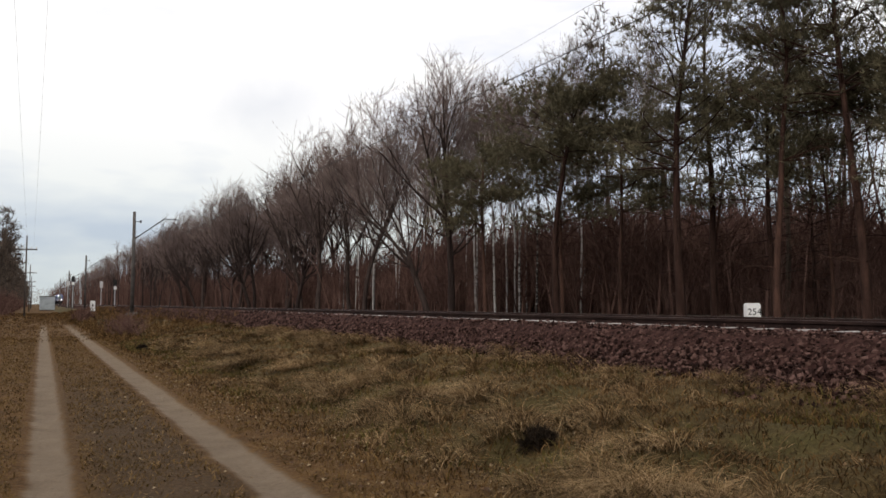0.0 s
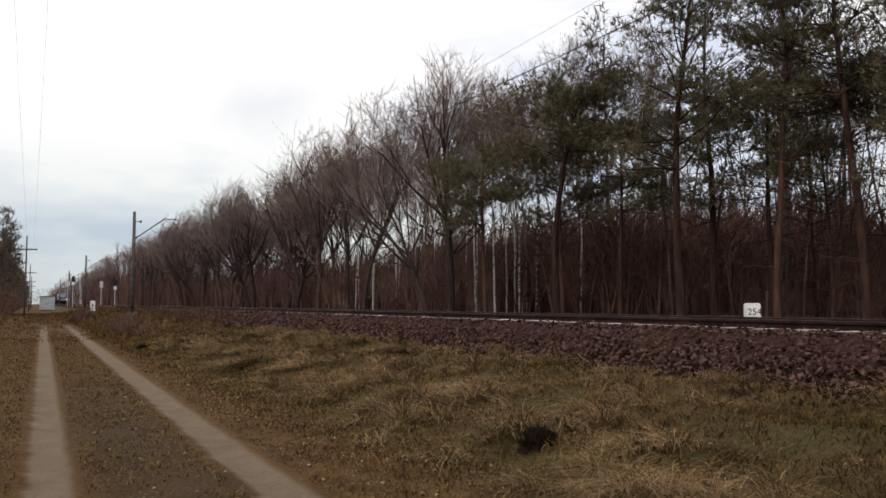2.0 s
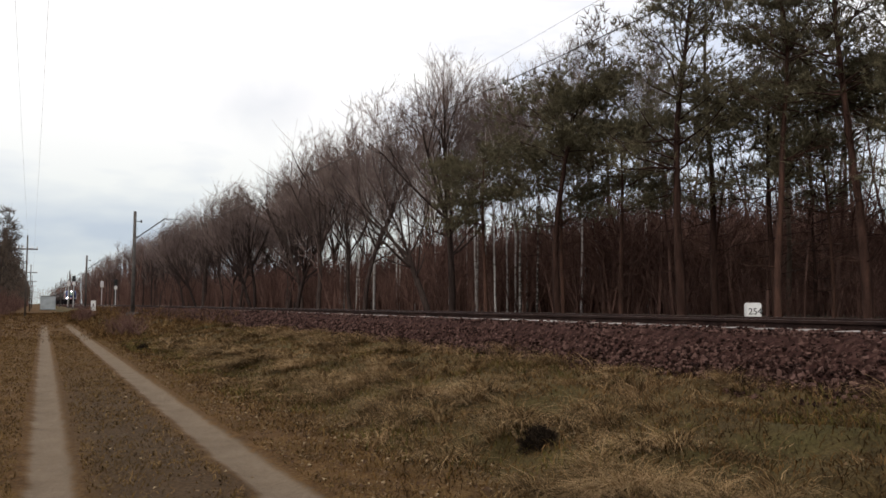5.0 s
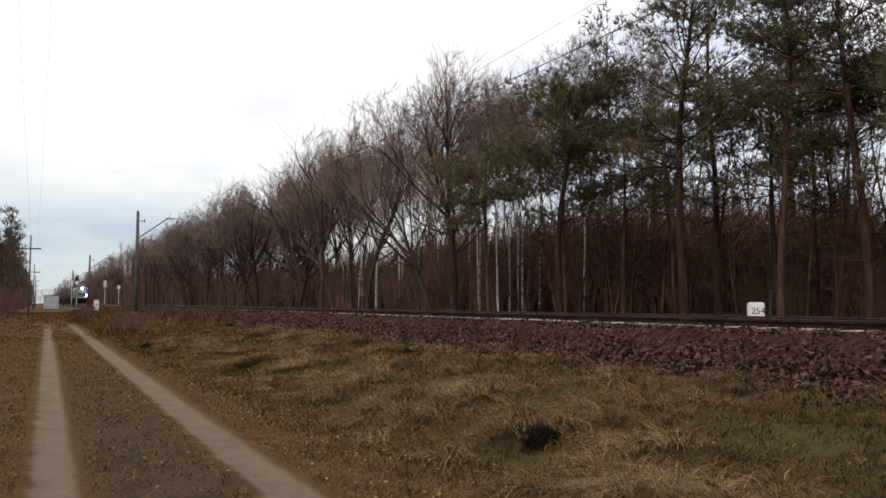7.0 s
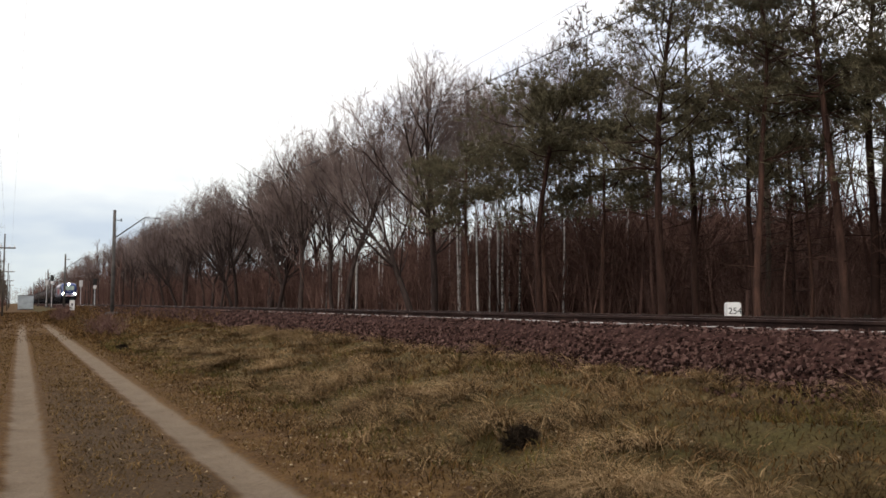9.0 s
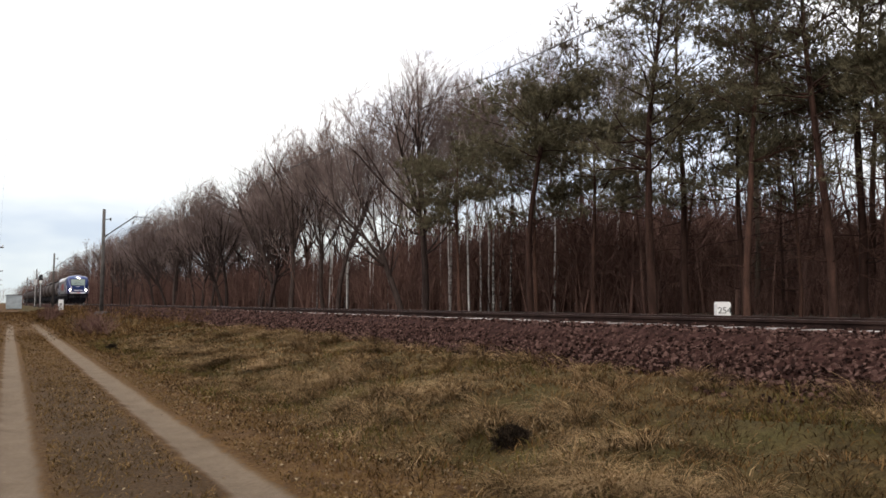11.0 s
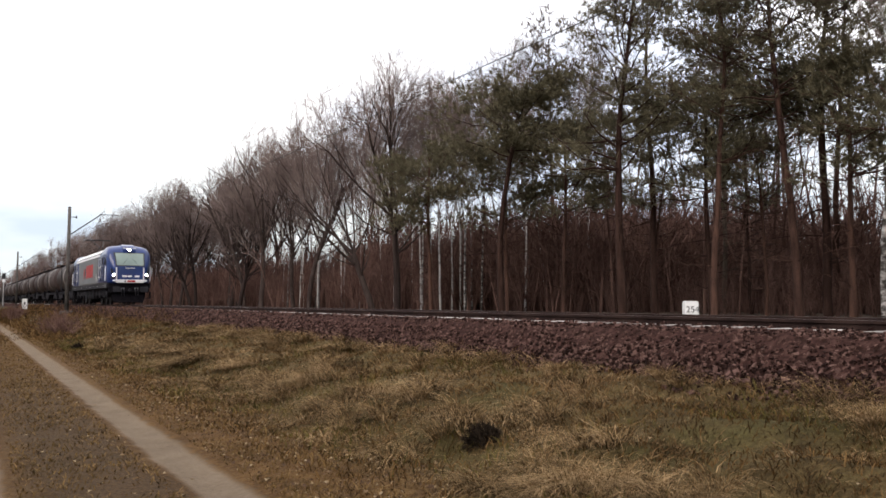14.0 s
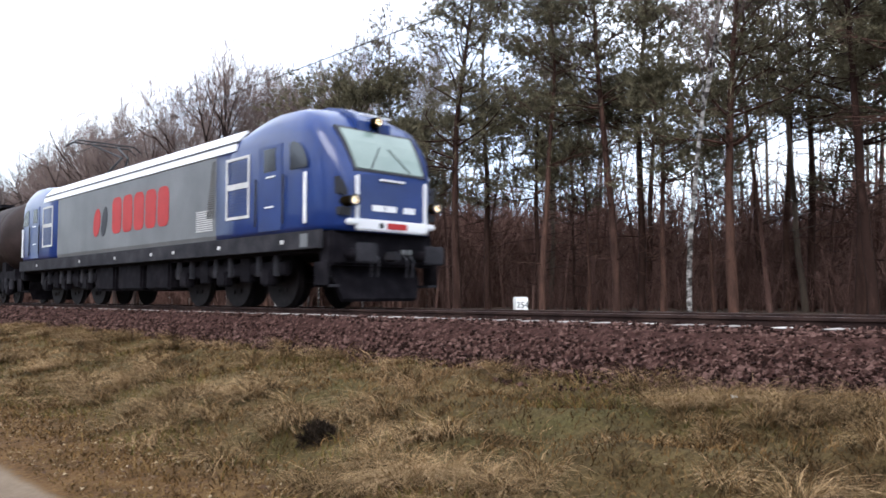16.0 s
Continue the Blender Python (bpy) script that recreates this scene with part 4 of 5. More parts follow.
    keep = (patch(x, y, 0.5, 4.0) + 0.5 * patch(x, y, 1.7, 6.0) + rng.uniform(-0.25, 0.25, n) + 0.30 * np.cos((x - 3.9) * 1.9) - 1.2 * (x < 2.7) > 0.14) & ~on_rut(x, y)
    x, y = x[keep], y[keep]
    v, f = blades(rng, np.column_stack((x, y)), heights(x, y), rng.uniform(0.05, 0.17, len(x)), rng.uniform(0.2, 1.3, len(x)), rng.uniform(0.003, 0.005, len(x)) * (1 + y / 16))
    tagged(mesh_part("green_grass", fast_mesh("green_grass", v, f), M_GREEN), "short dull green grass growing in patches on the verge", "grass", kind="stuff")
    # low worn grass on the track, between and beside the ruts
    n = 90000
    y = 4.6 + 34 * rng.uniform(0, 1, n) ** 1.7
    x = rng.uniform(-3.2, 3.0, n)
    keep = ~on_rut(x, y) & (patch(x, y, 1.3, 15.0) + rng.uniform(-0.4, 0.5, n) > -0.15)
    x, y = x[keep], y[keep]
    v, f = blades(rng, np.column_stack((x, y)), heights(x, y) + 0.008, rng.uniform(0.018, 0.075, len(x)), rng.uniform(0.4, 2.0, len(x)), rng.uniform(0.0025, 0.0045, len(x)) * (1 + y / 16))
    tagged(mesh_part("track_grass", fast_mesh("track_grass", v, f), M_TRACK_GRASS), "short trodden brown-green grass between the sandy ruts", "grass", kind="stuff")
    # short brown sward everywhere else
    n = 130000
    y = 0.3 + 42 * rng.uniform(0, 1, n) ** 1.7
    x = rng.uniform(-4.5, 7.7, n)
    keep = ~on_rut(x, y) & ((x > 2.4) | (rng.uniform(0, 1, n) < 0.4))
    x, y = x[keep], y[keep]
    h = rng.uniform(0.04, 0.14, len(x)) * np.where(x > 2.6, 1.0, 0.4)
    v, f = blades(rng, np.column_stack((x, y)), heights(x, y), h, rng.uniform(0.3, 1.6, len(x)), rng.uniform(0.003, 0.005, len(x)) * (1 + y / 16))
    tagged(mesh_part("brown_sward", fast_mesh("brown_sward", v, f), M_SWARD), "short brown withered grass beside the sandy ruts", "grass", kind="stuff")
    # fallen leaves
    n = 5200
    y = 2.5 + 22 * rng.uniform(0, 1, n) ** 1.5
    x = np.where(rng.uniform(0, 1, n) < 0.75, rng.normal(2.9, 0.9, n), rng.uniform(-2.5, 6, n))
    keep = ~on_rut(x, y) | (rng.uniform(0, 1, n) < 0.06)
    x, y = x[keep], y[keep]
    n = len(x)
    c = np.column_stack((x, y, heights(x, y) + 0.03 + rng.uniform(0, 0.035, n)))
    a = rng.normal(0, 1, (n, 3)) * (1, 1, 0.35)
    a *= (rng.uniform(0.009, 0.024, n) / np.linalg.norm(a, axis=1))[:, None]
    b = np.cross(a, rng.normal(0, 0.3, (n, 3)) + (0, 0, 1)) * 0.75
    lift = np.column_stack((np.zeros(n), np.zeros(n), rng.uniform(0.004, 0.015, n)))
    v = np.stack((c - a, c - b + lift, c + a, c + b + lift), axis=1).reshape(-1, 3)
    i = np.arange(n)[:, None] * 4
    tagged(mesh_part("fallen_leaves", fast_mesh("fallen_leaves", v, np.concatenate((i + np.array([[0, 1, 2]]), i + np.array([[0, 2, 3]])))), M_LEAVES), "scattered dry brown and pale fallen leaves", "leaves", kind="stuff")


M_TRACK_GRASS = material("trodden_grass", [(0.054, 0.03264, 0.01118), (0.08424, 0.04992, 0.01634), (0.1242, 0.07392, 0.0258), (0.1944, 0.12, 0.0516)], 1.6, 0.9, vary=0.5, island=True, fine=5, spec=0.1)
M_SWARD = material("brown_sward", [(0.02916, 0.01632, 0.00559), (0.06264, 0.03264, 0.01032), (0.108, 0.0576, 0.01892), (0.1836, 0.1104, 0.04558)], 0.9, 0.9, vary=0.5, island=True, fine=5, spec=0.1)
build_verge()


def dark_shrub(x, y, size, seed):
    rng = np.random.default_rng(seed)
    segs, c, w = [], [], []
    for _ in range(90):
        d = unit(rng.normal(0, 1, 3) * (0.75, 0.75, 0.8) + (0, 0, 0.7))
        for q, e, _r in branch(rng, segs, np.zeros(3), d, size * rng.uniform(0.6, 1.0), 0.006, 0.003, 3, 0.25):
            c.append(q), w.append(e)
    ob = thing("low_shrub", "small dark rounded evergreen shrub in the dry grass", "shrub", at=pose(x, y, ground_z(x, y) - 0.02))
    mesh_part("stems", fast_mesh("stems", *tubes(segs, 3)), M_BARK, ob)
    mesh_part("foliage", fast_mesh("foliage", *needle_tufts(rng, c, w, 30, size * 0.36)), M_HEATHER, ob)


dark_shrub(4.45, 6.35, 0.2, 3)
dark_shrub(3.15, 26.5, 0.2, 8)


def paper_scrap():
    """A crumpled scrap of white paper lying in the grass."""
    rng = np.random.default_rng(2)
    bm = bmesh.new()
    grid = [[bm.verts.new((0.016 * i, 0.014 * j, 0.02 + float(rng.uniform(0, 0.03)))) for j in range(4)] for i in range(6)]
    for i in range(5):
        for j in range(3):
            bm.faces.new((grid[i][j], grid[i + 1][j], grid[i + 1][j + 1], grid[i][j + 1]))
    bmesh.ops.solidify(bm, geom=bm.faces[:], thickness=0.003)
    ob = thing("paper_scrap", "small crumpled white paper scrap in the grass", "litter", at=pose(6.75, 3.15, ground_z(6.75, 3.15) + 0.03, 0, 0, 40))
    part("sheet", bm, M_WHITE, ob)


paper_scrap()


def bare_bush(x, y, high, seed):
    ob = thing("bare_bush", "low brown leafless bush beside the sandy track", "bush", "bushes on the verge", pose(x, y, ground_z(x, y) - 0.02))
    mesh_part("brushwood", fast_mesh("brushwood", *brush_clump(seed, high)), M_BRUSH, ob)


for bx, by, bh, bs in ((3.6, 72.0, 0.85, 301), (4.1, 76.0, 0.7, 302), (4.6, 82.0, 0.8, 303), (3.9, 39.0, 0.55, 304), (4.4, 45.0, 0.6, 305)):
    bare_bush(bx, by, bh, bs)


# ---- the train: its paints ----
SPEED, FRONT_16 = 22.33, 11.25
M_BLUE = material("blue_paint", [(0.003, 0.016, 0.092), (0.0045, 0.022, 0.118), (0.007, 0.030, 0.15)], 1.2, 0.3, bump=0.02, spec=0.3)
M_BLUE.node_tree.nodes["Principled BSDF"].inputs["Coat Weight"].default_value = 0.5
M_BLUE.node_tree.nodes["Principled BSDF"].inputs["Coat Roughness"].default_value = 0.12
M_SILVER = material("silver_paint", [(0.105, 0.109, 0.114), (0.135, 0.14, 0.145), (0.17, 0.175, 0.18)], 0.8, 0.42, metal=0.15, bump=0.03)
M_ROOF_WHITE = material("white_roof_paint", [(0.62, 0.62, 0.64), (0.76, 0.76, 0.78)], 1.5, 0.45)
M_RED = material("red_paint", [(0.30, 0.017, 0.018), (0.38, 0.026, 0.026)], 2.0, 0.5)
M_BLACK = material("black_paint", [(0.012, 0.012, 0.016), (0.03, 0.03, 0.036)], 3.0, 0.5)
M_DARK = material("underframe_black", [(0.004, 0.0035, 0.005), (0.008, 0.007, 0.009), (0.017, 0.015, 0.018)], 4.0, 0.8, spec=0.06)
M_SKIRT = material("frame_grey", [(0.012, 0.012, 0.015), (0.024, 0.023, 0.027), (0.045, 0.043, 0.048)], 2.0, 0.7, spec=0.1)
# pale green base carries the sky's reflection on the dark windscreen
M_SCREEN = material("windscreen_sky_tone", [(0.15, 0.20, 0.18), (0.21, 0.27, 0.245)], 0.9, 0.07, spec=0.6)
M_PANE = material("dark_window_glass", [(0.012, 0.014, 0.02), (0.025, 0.028, 0.035)], 0.8, 0.08, spec=0.7)
M_LAMP = glowing("lit_headlamp", (1.0, 0.95, 0.86), 950.0)
M_BOWL = material("lamp_bowl", [(0.005, 0.0034, 0.0014), (0.009, 0.0062, 0.0026)], 9.0, 0.9, spec=0.02)
M_TREAD = material("wheel_steel", [(0.006, 0.005, 0.006), (0.016, 0.014, 0.015)], 6.0, 0.6, metal=0.1, spec=0.1)


def section(w, z, low=1.5):
    """Half of the body's cross section, from the sill up to the middle of the roof."""
    k = min(1.0, max(0.25, (z - 2.4) / 1.2))
    s = min(3.43, z - 0.38)
    return [(w - 0.03, low), (w, low + 0.12), (w, low + 0.5 * (s - low)), (w, s), (w - 0.05 * k, s + 0.45 * (z - s)), (w - 0.20 * k, s + 0.8 * (z - s)), (w - 0.48 * k, z - 0.05 * k), (w * 0.40, z), (0.0, z)]


def loft(stations, cap=True):
    bm = bmesh.new()
    rings = []
    for y, w, z in stations:
        half = section(w, z)
        ring = half + [(-a, b) for a, b in reversed(half[:-1])]
        rings.append([bm.verts.new((a, y, b)) for a, b in ring])
    for a, b in zip(rings, rings[1:]):
        for i in range(len(a) - 1):
            bm.faces.new((a[i], a[i + 1], b[i + 1], b[i]))
        bm.faces.new((a[-1], a[0], b[0], b[-1]))
    if cap:
        bm.faces.new(rings[0])
        bm.faces.new(rings[-1])
    return bm


NOSE = [(0.34, 0.96, 2.60), (0.42, 1.08, 2.78), (0.54, 1.20, 3.02), (0.70, 1.31, 3.30), (0.90, 1.38, 3.58), (1.15, 1.43, 3.85), (1.45, 1.45, 4.04), (1.85, 1.45, 4.14), (2.4, 1.45, 4.17),
        (2.9, 1.45, 4.12), (3.4, 1.45, 4.0), (3.9, 1.45, 3.86), (4.8, 1.45, 3.85)]


def nose_at(y):
    return float(np.interp(y, [s[0] for s in NOSE], [s[2] for s in NOSE]))


def strip(points, thick):
    """A slab that follows a row of (y, z) points between x bounds given with them: (x0, x1, y, z)."""
    bm = bmesh.new()
    rows = []
    for x0, x1, y, z in points:
        rows.append([bm.verts.new(q) for q in ((x0, y, z), (x1, y, z), (x1, y + thick, z - thick), (x0, y + thick, z - thick))])
    for a, b in zip(rows, rows[1:]):
        for i in range(4):
            bm.faces.new((a[i], a[(i + 1) % 4], b[(i + 1) % 4], b[i]))
    bm.faces.new(rows[0]), bm.faces.new(rows[-1])
    return bm


def frame_bars(x, y0, y1, z0, z1, t, out):
    """Four bars round an opening on a body side."""
    bm = bmesh.new()
    for a, b, c, d in ((y0, y1, z0, z0 + t), (y0, y1, z1 - t, z1), (y0, y0 + t, z0 + t, z1 - t), (y1 - t, y1, z0 + t, z1 - t)):
        box(bm, min(x, x + out), max(x, x + out), a, b, c, d)
    return bm


def rounded(x, y0, y1, z0, z1, r, thick=0.006):
    """A thin plate on a body side with round corners."""
    prof = []
    for cy, cz, a0 in ((y1 - r, z1 - r, 0), (y0 + r, z1 - r, 90), (y0 + r, z0 + r, 180), (y1 - r, z0 + r, 270)):
        prof += [(cy + r * math.cos(radians(a0 + 22.5 * i)), cz + r * math.sin(radians(a0 + 22.5 * i))) for i in range(5)]
    return prism(bmesh.new(), prof, x - thick, x + thick, axis=0)


def tube_ring(at, inner, outer, deep, sides=20):
    """A short open tube along y, from the point at."""
    bm = bmesh.new()
    rings = []
    for y, r in ((0, inner), (0, outer), (deep, outer), (deep, inner)):
        rings.append([bm.verts.new((at[0] + r * math.cos(2 * math.pi * i / sides), at[1] + y, at[2] + r * math.sin(2 * math.pi * i / sides))) for i in range(sides)])
    for a, b in zip(rings, rings[1:] + rings[:1]):
        for i in range(sides):
            bm.faces.new((a[i], a[(i + 1) % sides], b[(i + 1) % sides], b[i]))
    return bm


def wheelset(parent, y, r, name="wheelset"):
    bm = bmesh.new()
    for s in (-1, 1):
        rod(bm, (s * 0.685, 0, 0), (s * 0.72, 0, 0), r + 0.03, r + 0.03, 28)
        rod(bm, (s * 0.72, 0, 0), (s * 0.82, 0, 0), r, r - 0.005, 28)
        for k in range(6):
            a = math.pi / 3 * k
            rod(bm, (s * 0.83, 0.3 * math.cos(a), 0.3 * math.sin(a)), (s * 0.86, 0.3 * math.cos(a), 0.3 * math.sin(a)), 0.05, 0.05, 8)
    rod(bm, (-0.9, 0, 0), (0.9, 0, 0), 0.09, 0.09, 10)
    ob = part(name, bm, M_TREAD, parent, "steel wheelset with worn bright treads")
    ob.matrix_basis = pose(0, y, r)
    return ob, y, r


def bogie(parent, y0, y1, axles, r, wide=1.08):
    bm = bmesh.new()
    for s in (-1, 1):
        box(bm, s * wide - 0.08, s * wide + 0.08, y0, y1, r + 0.05, r + 0.36, 0.04)
        for a in axles:
            box(bm, s * (wide + 0.06) - 0.12, s * (wide + 0.06) + 0.12, a - 0.2, a + 0.2, r - 0.16, r + 0.2, 0.04)
        for a, b in zip(axles, axles[1:]):
            box(bm, s * wide - 0.1, s * wide + 0.1, (a + b) / 2 - 0.22, (a + b) / 2 + 0.22, r - 0.08, r + 0.5, 0.03)
    box(bm, -wide, wide, (y0 + y1) / 2 - 0.25, (y0 + y1) / 2 + 0.25, r + 0.1, r + 0.45, 0.03)
    part("bogie", bm, M_DARK, parent)
    for s in (-1, 1):
        for a in axles:
            for d in (-0.34, 0.34):
                part("spring", rod(bmesh.new(), (s * (wide + 0.08), a + d, r + 0.05), (s * (wide + 0.08), a + d, r + 0.5), 0.09, 0.09, 10), M_SKIRT, parent)


def buffers(parent, y, way, z=1.06):
    for s in (-1, 1):
        bm = bmesh.new()
        rod(bm, (s * 0.875, y + way * 0.6, z), (s * 0.875, y + way * 0.1, z), 0.12, 0.10, 14)
        b = part("buffer", bm, M_DARK, parent)
        bm = bmesh.new()
        box(bm, s * 0.875 - 0.26, s * 0.875 + 0.26, min(y, y + way * 0.07), max(y, y + way * 0.07), z - 0.19, z + 0.19, 0.03)
        part("buffer_head", bm, M_SKIRT, b, "worn grey buffer plate")


def make_loco():
    ob = thing("locomotive", "glossy blue and silver electric locomotive with lit headlamps", "locomotive")
    length = 20.3
    flip = lambda st: [(length - y, w, z) for y, w, z in reversed(st)]
    sets = []
    cab_f = part("front_cab", loft(NOSE), M_BLUE, ob, smooth=False)
    cab_r = part("rear_cab", loft(flip(NOSE)), M_BLUE, ob)
    for o in (cab_f, cab_r):
        for p in o.data.polygons:
            p.use_smooth = len(p.vertices) == 4
    part("machine_room", loft([(4.8, 1.448, 3.80), (length - 4.8, 1.448, 3.80)]), M_SILVER, ob, "silver grey side panelling")
    # roof: white shoulders with a dark gutter, equipment, pantograph
    for s in (-1, 1):
        for z0, z1, x0, x1 in ((3.44, 3.60, 1.475, 1.455), (3.67, 3.93, 1.43, 1.20)):
            bm = bmesh.new()
            prism(bm, [(s * x0, z0), (s * (x0 - 0.05), z0), (s * (x1 - 0.05), z1 - 0.03), (s * x1, z1)], 3.9, length - 3.4)
            part("roof_edge", bm, M_ROOF_WHITE, ob, "white roof edge strip")
        part("gutter", prism(bmesh.new(), [(s * 1.44, 3.60), (s * 1.3, 3.60), (s * 1.3, 3.67), (s * 1.42, 3.67)], 3.95, length - 3.45), M_BLACK, ob)
    roof = part("roof", box(bmesh.new(), -1.1, 1.1, 4.2, length - 4.2, 3.78, 3.845, 0.02), M_ROOF_WHITE, ob)
    for y0, y1, w, h in ((5.2, 6.6, 0.7, 0.18), (7.4, 8.3, 0.5, 0.24), (9.2, 11.4, 0.8, 0.12), (12.4, 13.2, 0.5, 0.2)):
        part("roof_box", box(bmesh.new(), -w, w, y0, y1, 3.85, 3.85 + h, 0.04), M_SKIRT, roof)
    for yi in (6.9, 8.7, 11.8):
        part("roof_insulator", rod(bmesh.new(), (0.5, yi, 3.84), (0.5, yi, 4.14), 0.07, 0.05, 8), M_SKIRT, roof)
    bm = bmesh.new()
    box(bm, -0.55, 0.55, 14.0, 15.6, 3.86, 3.96)
    for s in (-1, 1):
        rod(bm, (s * 0.35, 15.3, 3.96), (s * 0.1, 13.75, 4.75), 0.04, 0.035, 8)
        rod(bm, (s * 0.1, 13.75, 4.75), (s * 0.45, 15.6, 5.42), 0.03, 0.025, 8)
        rod(bm, (-0.95, 15.6 + s * 0.25, 5.46), (0.95, 15.6 + s * 0.25, 5.46), 0.025, 0.025, 8)
        rod(bm, (s * 0.95, 15.35, 5.46), (s * 1.2, 15.35, 5.25), 0.022, 0.018, 8)
        rod(bm, (s * 0.95, 15.85, 5.46), (s * 1.2, 15.85, 5.25), 0.022, 0.018, 8)
        rod(bm, (s * 0.45, 15.35, 5.44), (s * 0.45, 15.85, 5.44), 0.02, 0.02, 8)
    part("pantograph", bm, M_STEEL, ob, "raised dark steel current collector")
    bm = bmesh.new()
    box(bm, -0.5, 0.5, 4.9, 6.6, 3.98, 4.05)
    rod(bm, (-0.9, 5.0, 4.12), (0.9, 5.0, 4.12), 0.025, 0.025, 8)
    rod(bm, (0.0, 6.4, 4.06), (0.0, 5.0, 4.12), 0.035, 0.03, 8)
    part("pantograph", bm, M_STEEL, ob, "folded dark steel current collector")
    # windscreens and fronts, both ends
    for end in (0, 1):
        cab = cab_r if end else cab_f
        yy = (lambda v: length - v) if end else (lambda v: v)
        way = -1 if end else 1

        def put(name, bm, mat, label="", parent=None):
            if end:
                bmesh.ops.transform(bm, matrix=Matrix.Translation((0, length, 0)) @ Matrix.Rotation(math.pi, 4, "Z"), verts=bm.verts)
            return part(name, bm, mat, parent or cab, label)

        ys = [0.385, 0.46, 0.54, 0.62, 0.70, 0.80, 0.88]
        put("screen_surround", strip([(-0.93 - 0.15 * (y - 0.38), 0.93 + 0.15 * (y - 0.38), y - 0.014, nose_at(y) + 0.010) for y in [0.365] + ys[1:] + [0.93]], 0.03), M_BLACK, "black windscreen surround")
        put("windscreen", strip([(-0.86 - 0.12 * (y - 0.38), 0.86 + 0.12 * (y - 0.38), y - 0.022, nose_at(y) + 0.018) for y in ys], 0.02), M_SCREEN, "windscreen with the pale sky reflection in its colour")
        for s in (-1, 1):
            put("wiper", rod(bmesh.new(), (s * 0.5, 0.36, 2.74), (s * 0.12, 0.60, 3.22), 0.012, 0.010, 6), M_BLACK)
            put("white_stripe", box(bmesh.new(), s * 0.88 - 0.04, s * 0.88 + 0.04, 0.30, 0.345, 1.72, 2.56, 0.008), M_ROOF_WHITE, "white front stripe")
            # lamp corner, lamps, lower lamps
            pod = put("lamp_housing", box(bmesh.new(), s * 1.06 - 0.13, s * 1.06 + 0.13, 0.51, 0.7, 1.80, 2.34, 0.05), M_BLACK, "black headlamp housing")
            put("lamp_wedge", prism(bmesh.new(), [(s * 1.12, 2.17), (s * 0.98, 2.16), (s * 1.13, 2.40), (s * 1.235, 2.52), (s * 1.22, 2.2)], 0.40, 0.70), M_BLACK, "", pod)
            put("lamp_wedge", prism(bmesh.new(), [(s * 0.96, 1.76), (s * 1.20, 1.80), (s * 1.21, 1.94), (s * 0.97, 1.93)], 0.36, 0.70), M_BLACK, "", pod)
            put("headlamp", rod(bmesh.new(), (s * 1.07, 0.335, 2.05), (s * 1.07, 0.35, 2.05), 0.055, 0.055, 18), M_LAMP if not end else M_PANE, "round lit headlamp" if not end else "round unlit lamp", pod)
            put("lamp_bowl", tube_ring((s * 1.07, 0.125, 2.05), 0.08, 0.10, 0.47), M_BOWL, "amber-toned lamp bowl", pod)
            put("lamp_rim", tube_ring((s * 1.07, 0.115, 2.05), 0.09, 0.116, 0.03), M_BLACK, "", pod)
            put("lower_lamp", box(bmesh.new(), s * 1.0 - 0.12, s * 1.0 + 0.12, 0.26, 0.4, 1.60, 1.72, 0.03), M_ROOF_WHITE, "white lower lamp cover")
            put("handrail", rod(bmesh.new(), (s * 1.475, 1.20, 1.66), (s * 1.475, 1.20, 2.66), 0.035, 0.035, 10), M_ROOF_WHITE, "white upright handrail")
            x = s * 1.452
            # cab side: rounded window, door with window, grille frames
            bm = bmesh.new()
            prof = [(1.12, 2.76), (1.76, 2.76), (1.76, 3.30), (1.62, 3.32), (1.42, 3.26), (1.26, 3.12), (1.16, 2.94)]
            ring = [[bm.verts.new((x + o, a, b)) for a, b in prof] for o in (-0.02, 0.012 * s + (0.02 if s < 0 else 0) * 0)]
            for i in range(len(prof)):
                bm.faces.new((ring[0][i], ring[0][(i + 1) % len(prof)], ring[1][(i + 1) % len(prof)], ring[1][i]))
            bm.faces.new(ring[0]), bm.faces.new(ring[1])
            put("side_window", bm, M_PANE, "dark rounded side window")
            door = put("cab_door", box(bmesh.new(), x - 0.012, x + 0.012, 2.05, 2.95, 1.58, 3.36, 0.008), M_BLUE)
            put("door_window", box(bmesh.new(), x - 0.018, x + 0.018, 2.27, 2.74, 2.80, 3.30, 0.01), M_PANE, "dark door window", door)
            put("door_handle", box(bmesh.new(), x - 0.04, x + 0.04, 2.30, 2.62, 2.68, 2.71), M_ROOF_WHITE, "white handle bar", door)
            put("door_step_plate", box(bmesh.new(), x - 0.03, x + 0.03, 2.35, 2.66, 2.06, 2.09), M_ROOF_WHITE, "", door)
            for yh in (1.98, 3.02):
                put("door_rail", rod(bmesh.new(), (s * 1.49, yh, 1.7), (s * 1.49, yh, 2.7), 0.018, 0.018, 8), M_SKIRT)
            put("grille_frame", frame_bars(x, 3.32, 4.32, 2.64, 3.28, 0.06, 0.022 * s), M_POST, "pale grey grille frame")
            put("grille_frame", frame_bars(x, 3.32, 4.32, 1.92, 2.64, 0.06, 0.02 * s), M_POST, "pale grey grille frame")
            for i in range(9):
                put("grille_slat", box(bmesh.new(), x - 0.012, x + 0.012, 3.41, 4.23, 2.02 + 0.062 * i, 2.05 + 0.062 * i), M_BLUE)
                put("grille_slat", box(bmesh.new(), x - 0.012, x + 0.012, 3.41, 4.23, 2.73 + 0.053 * i, 2.755 + 0.053 * i), M_BLUE)
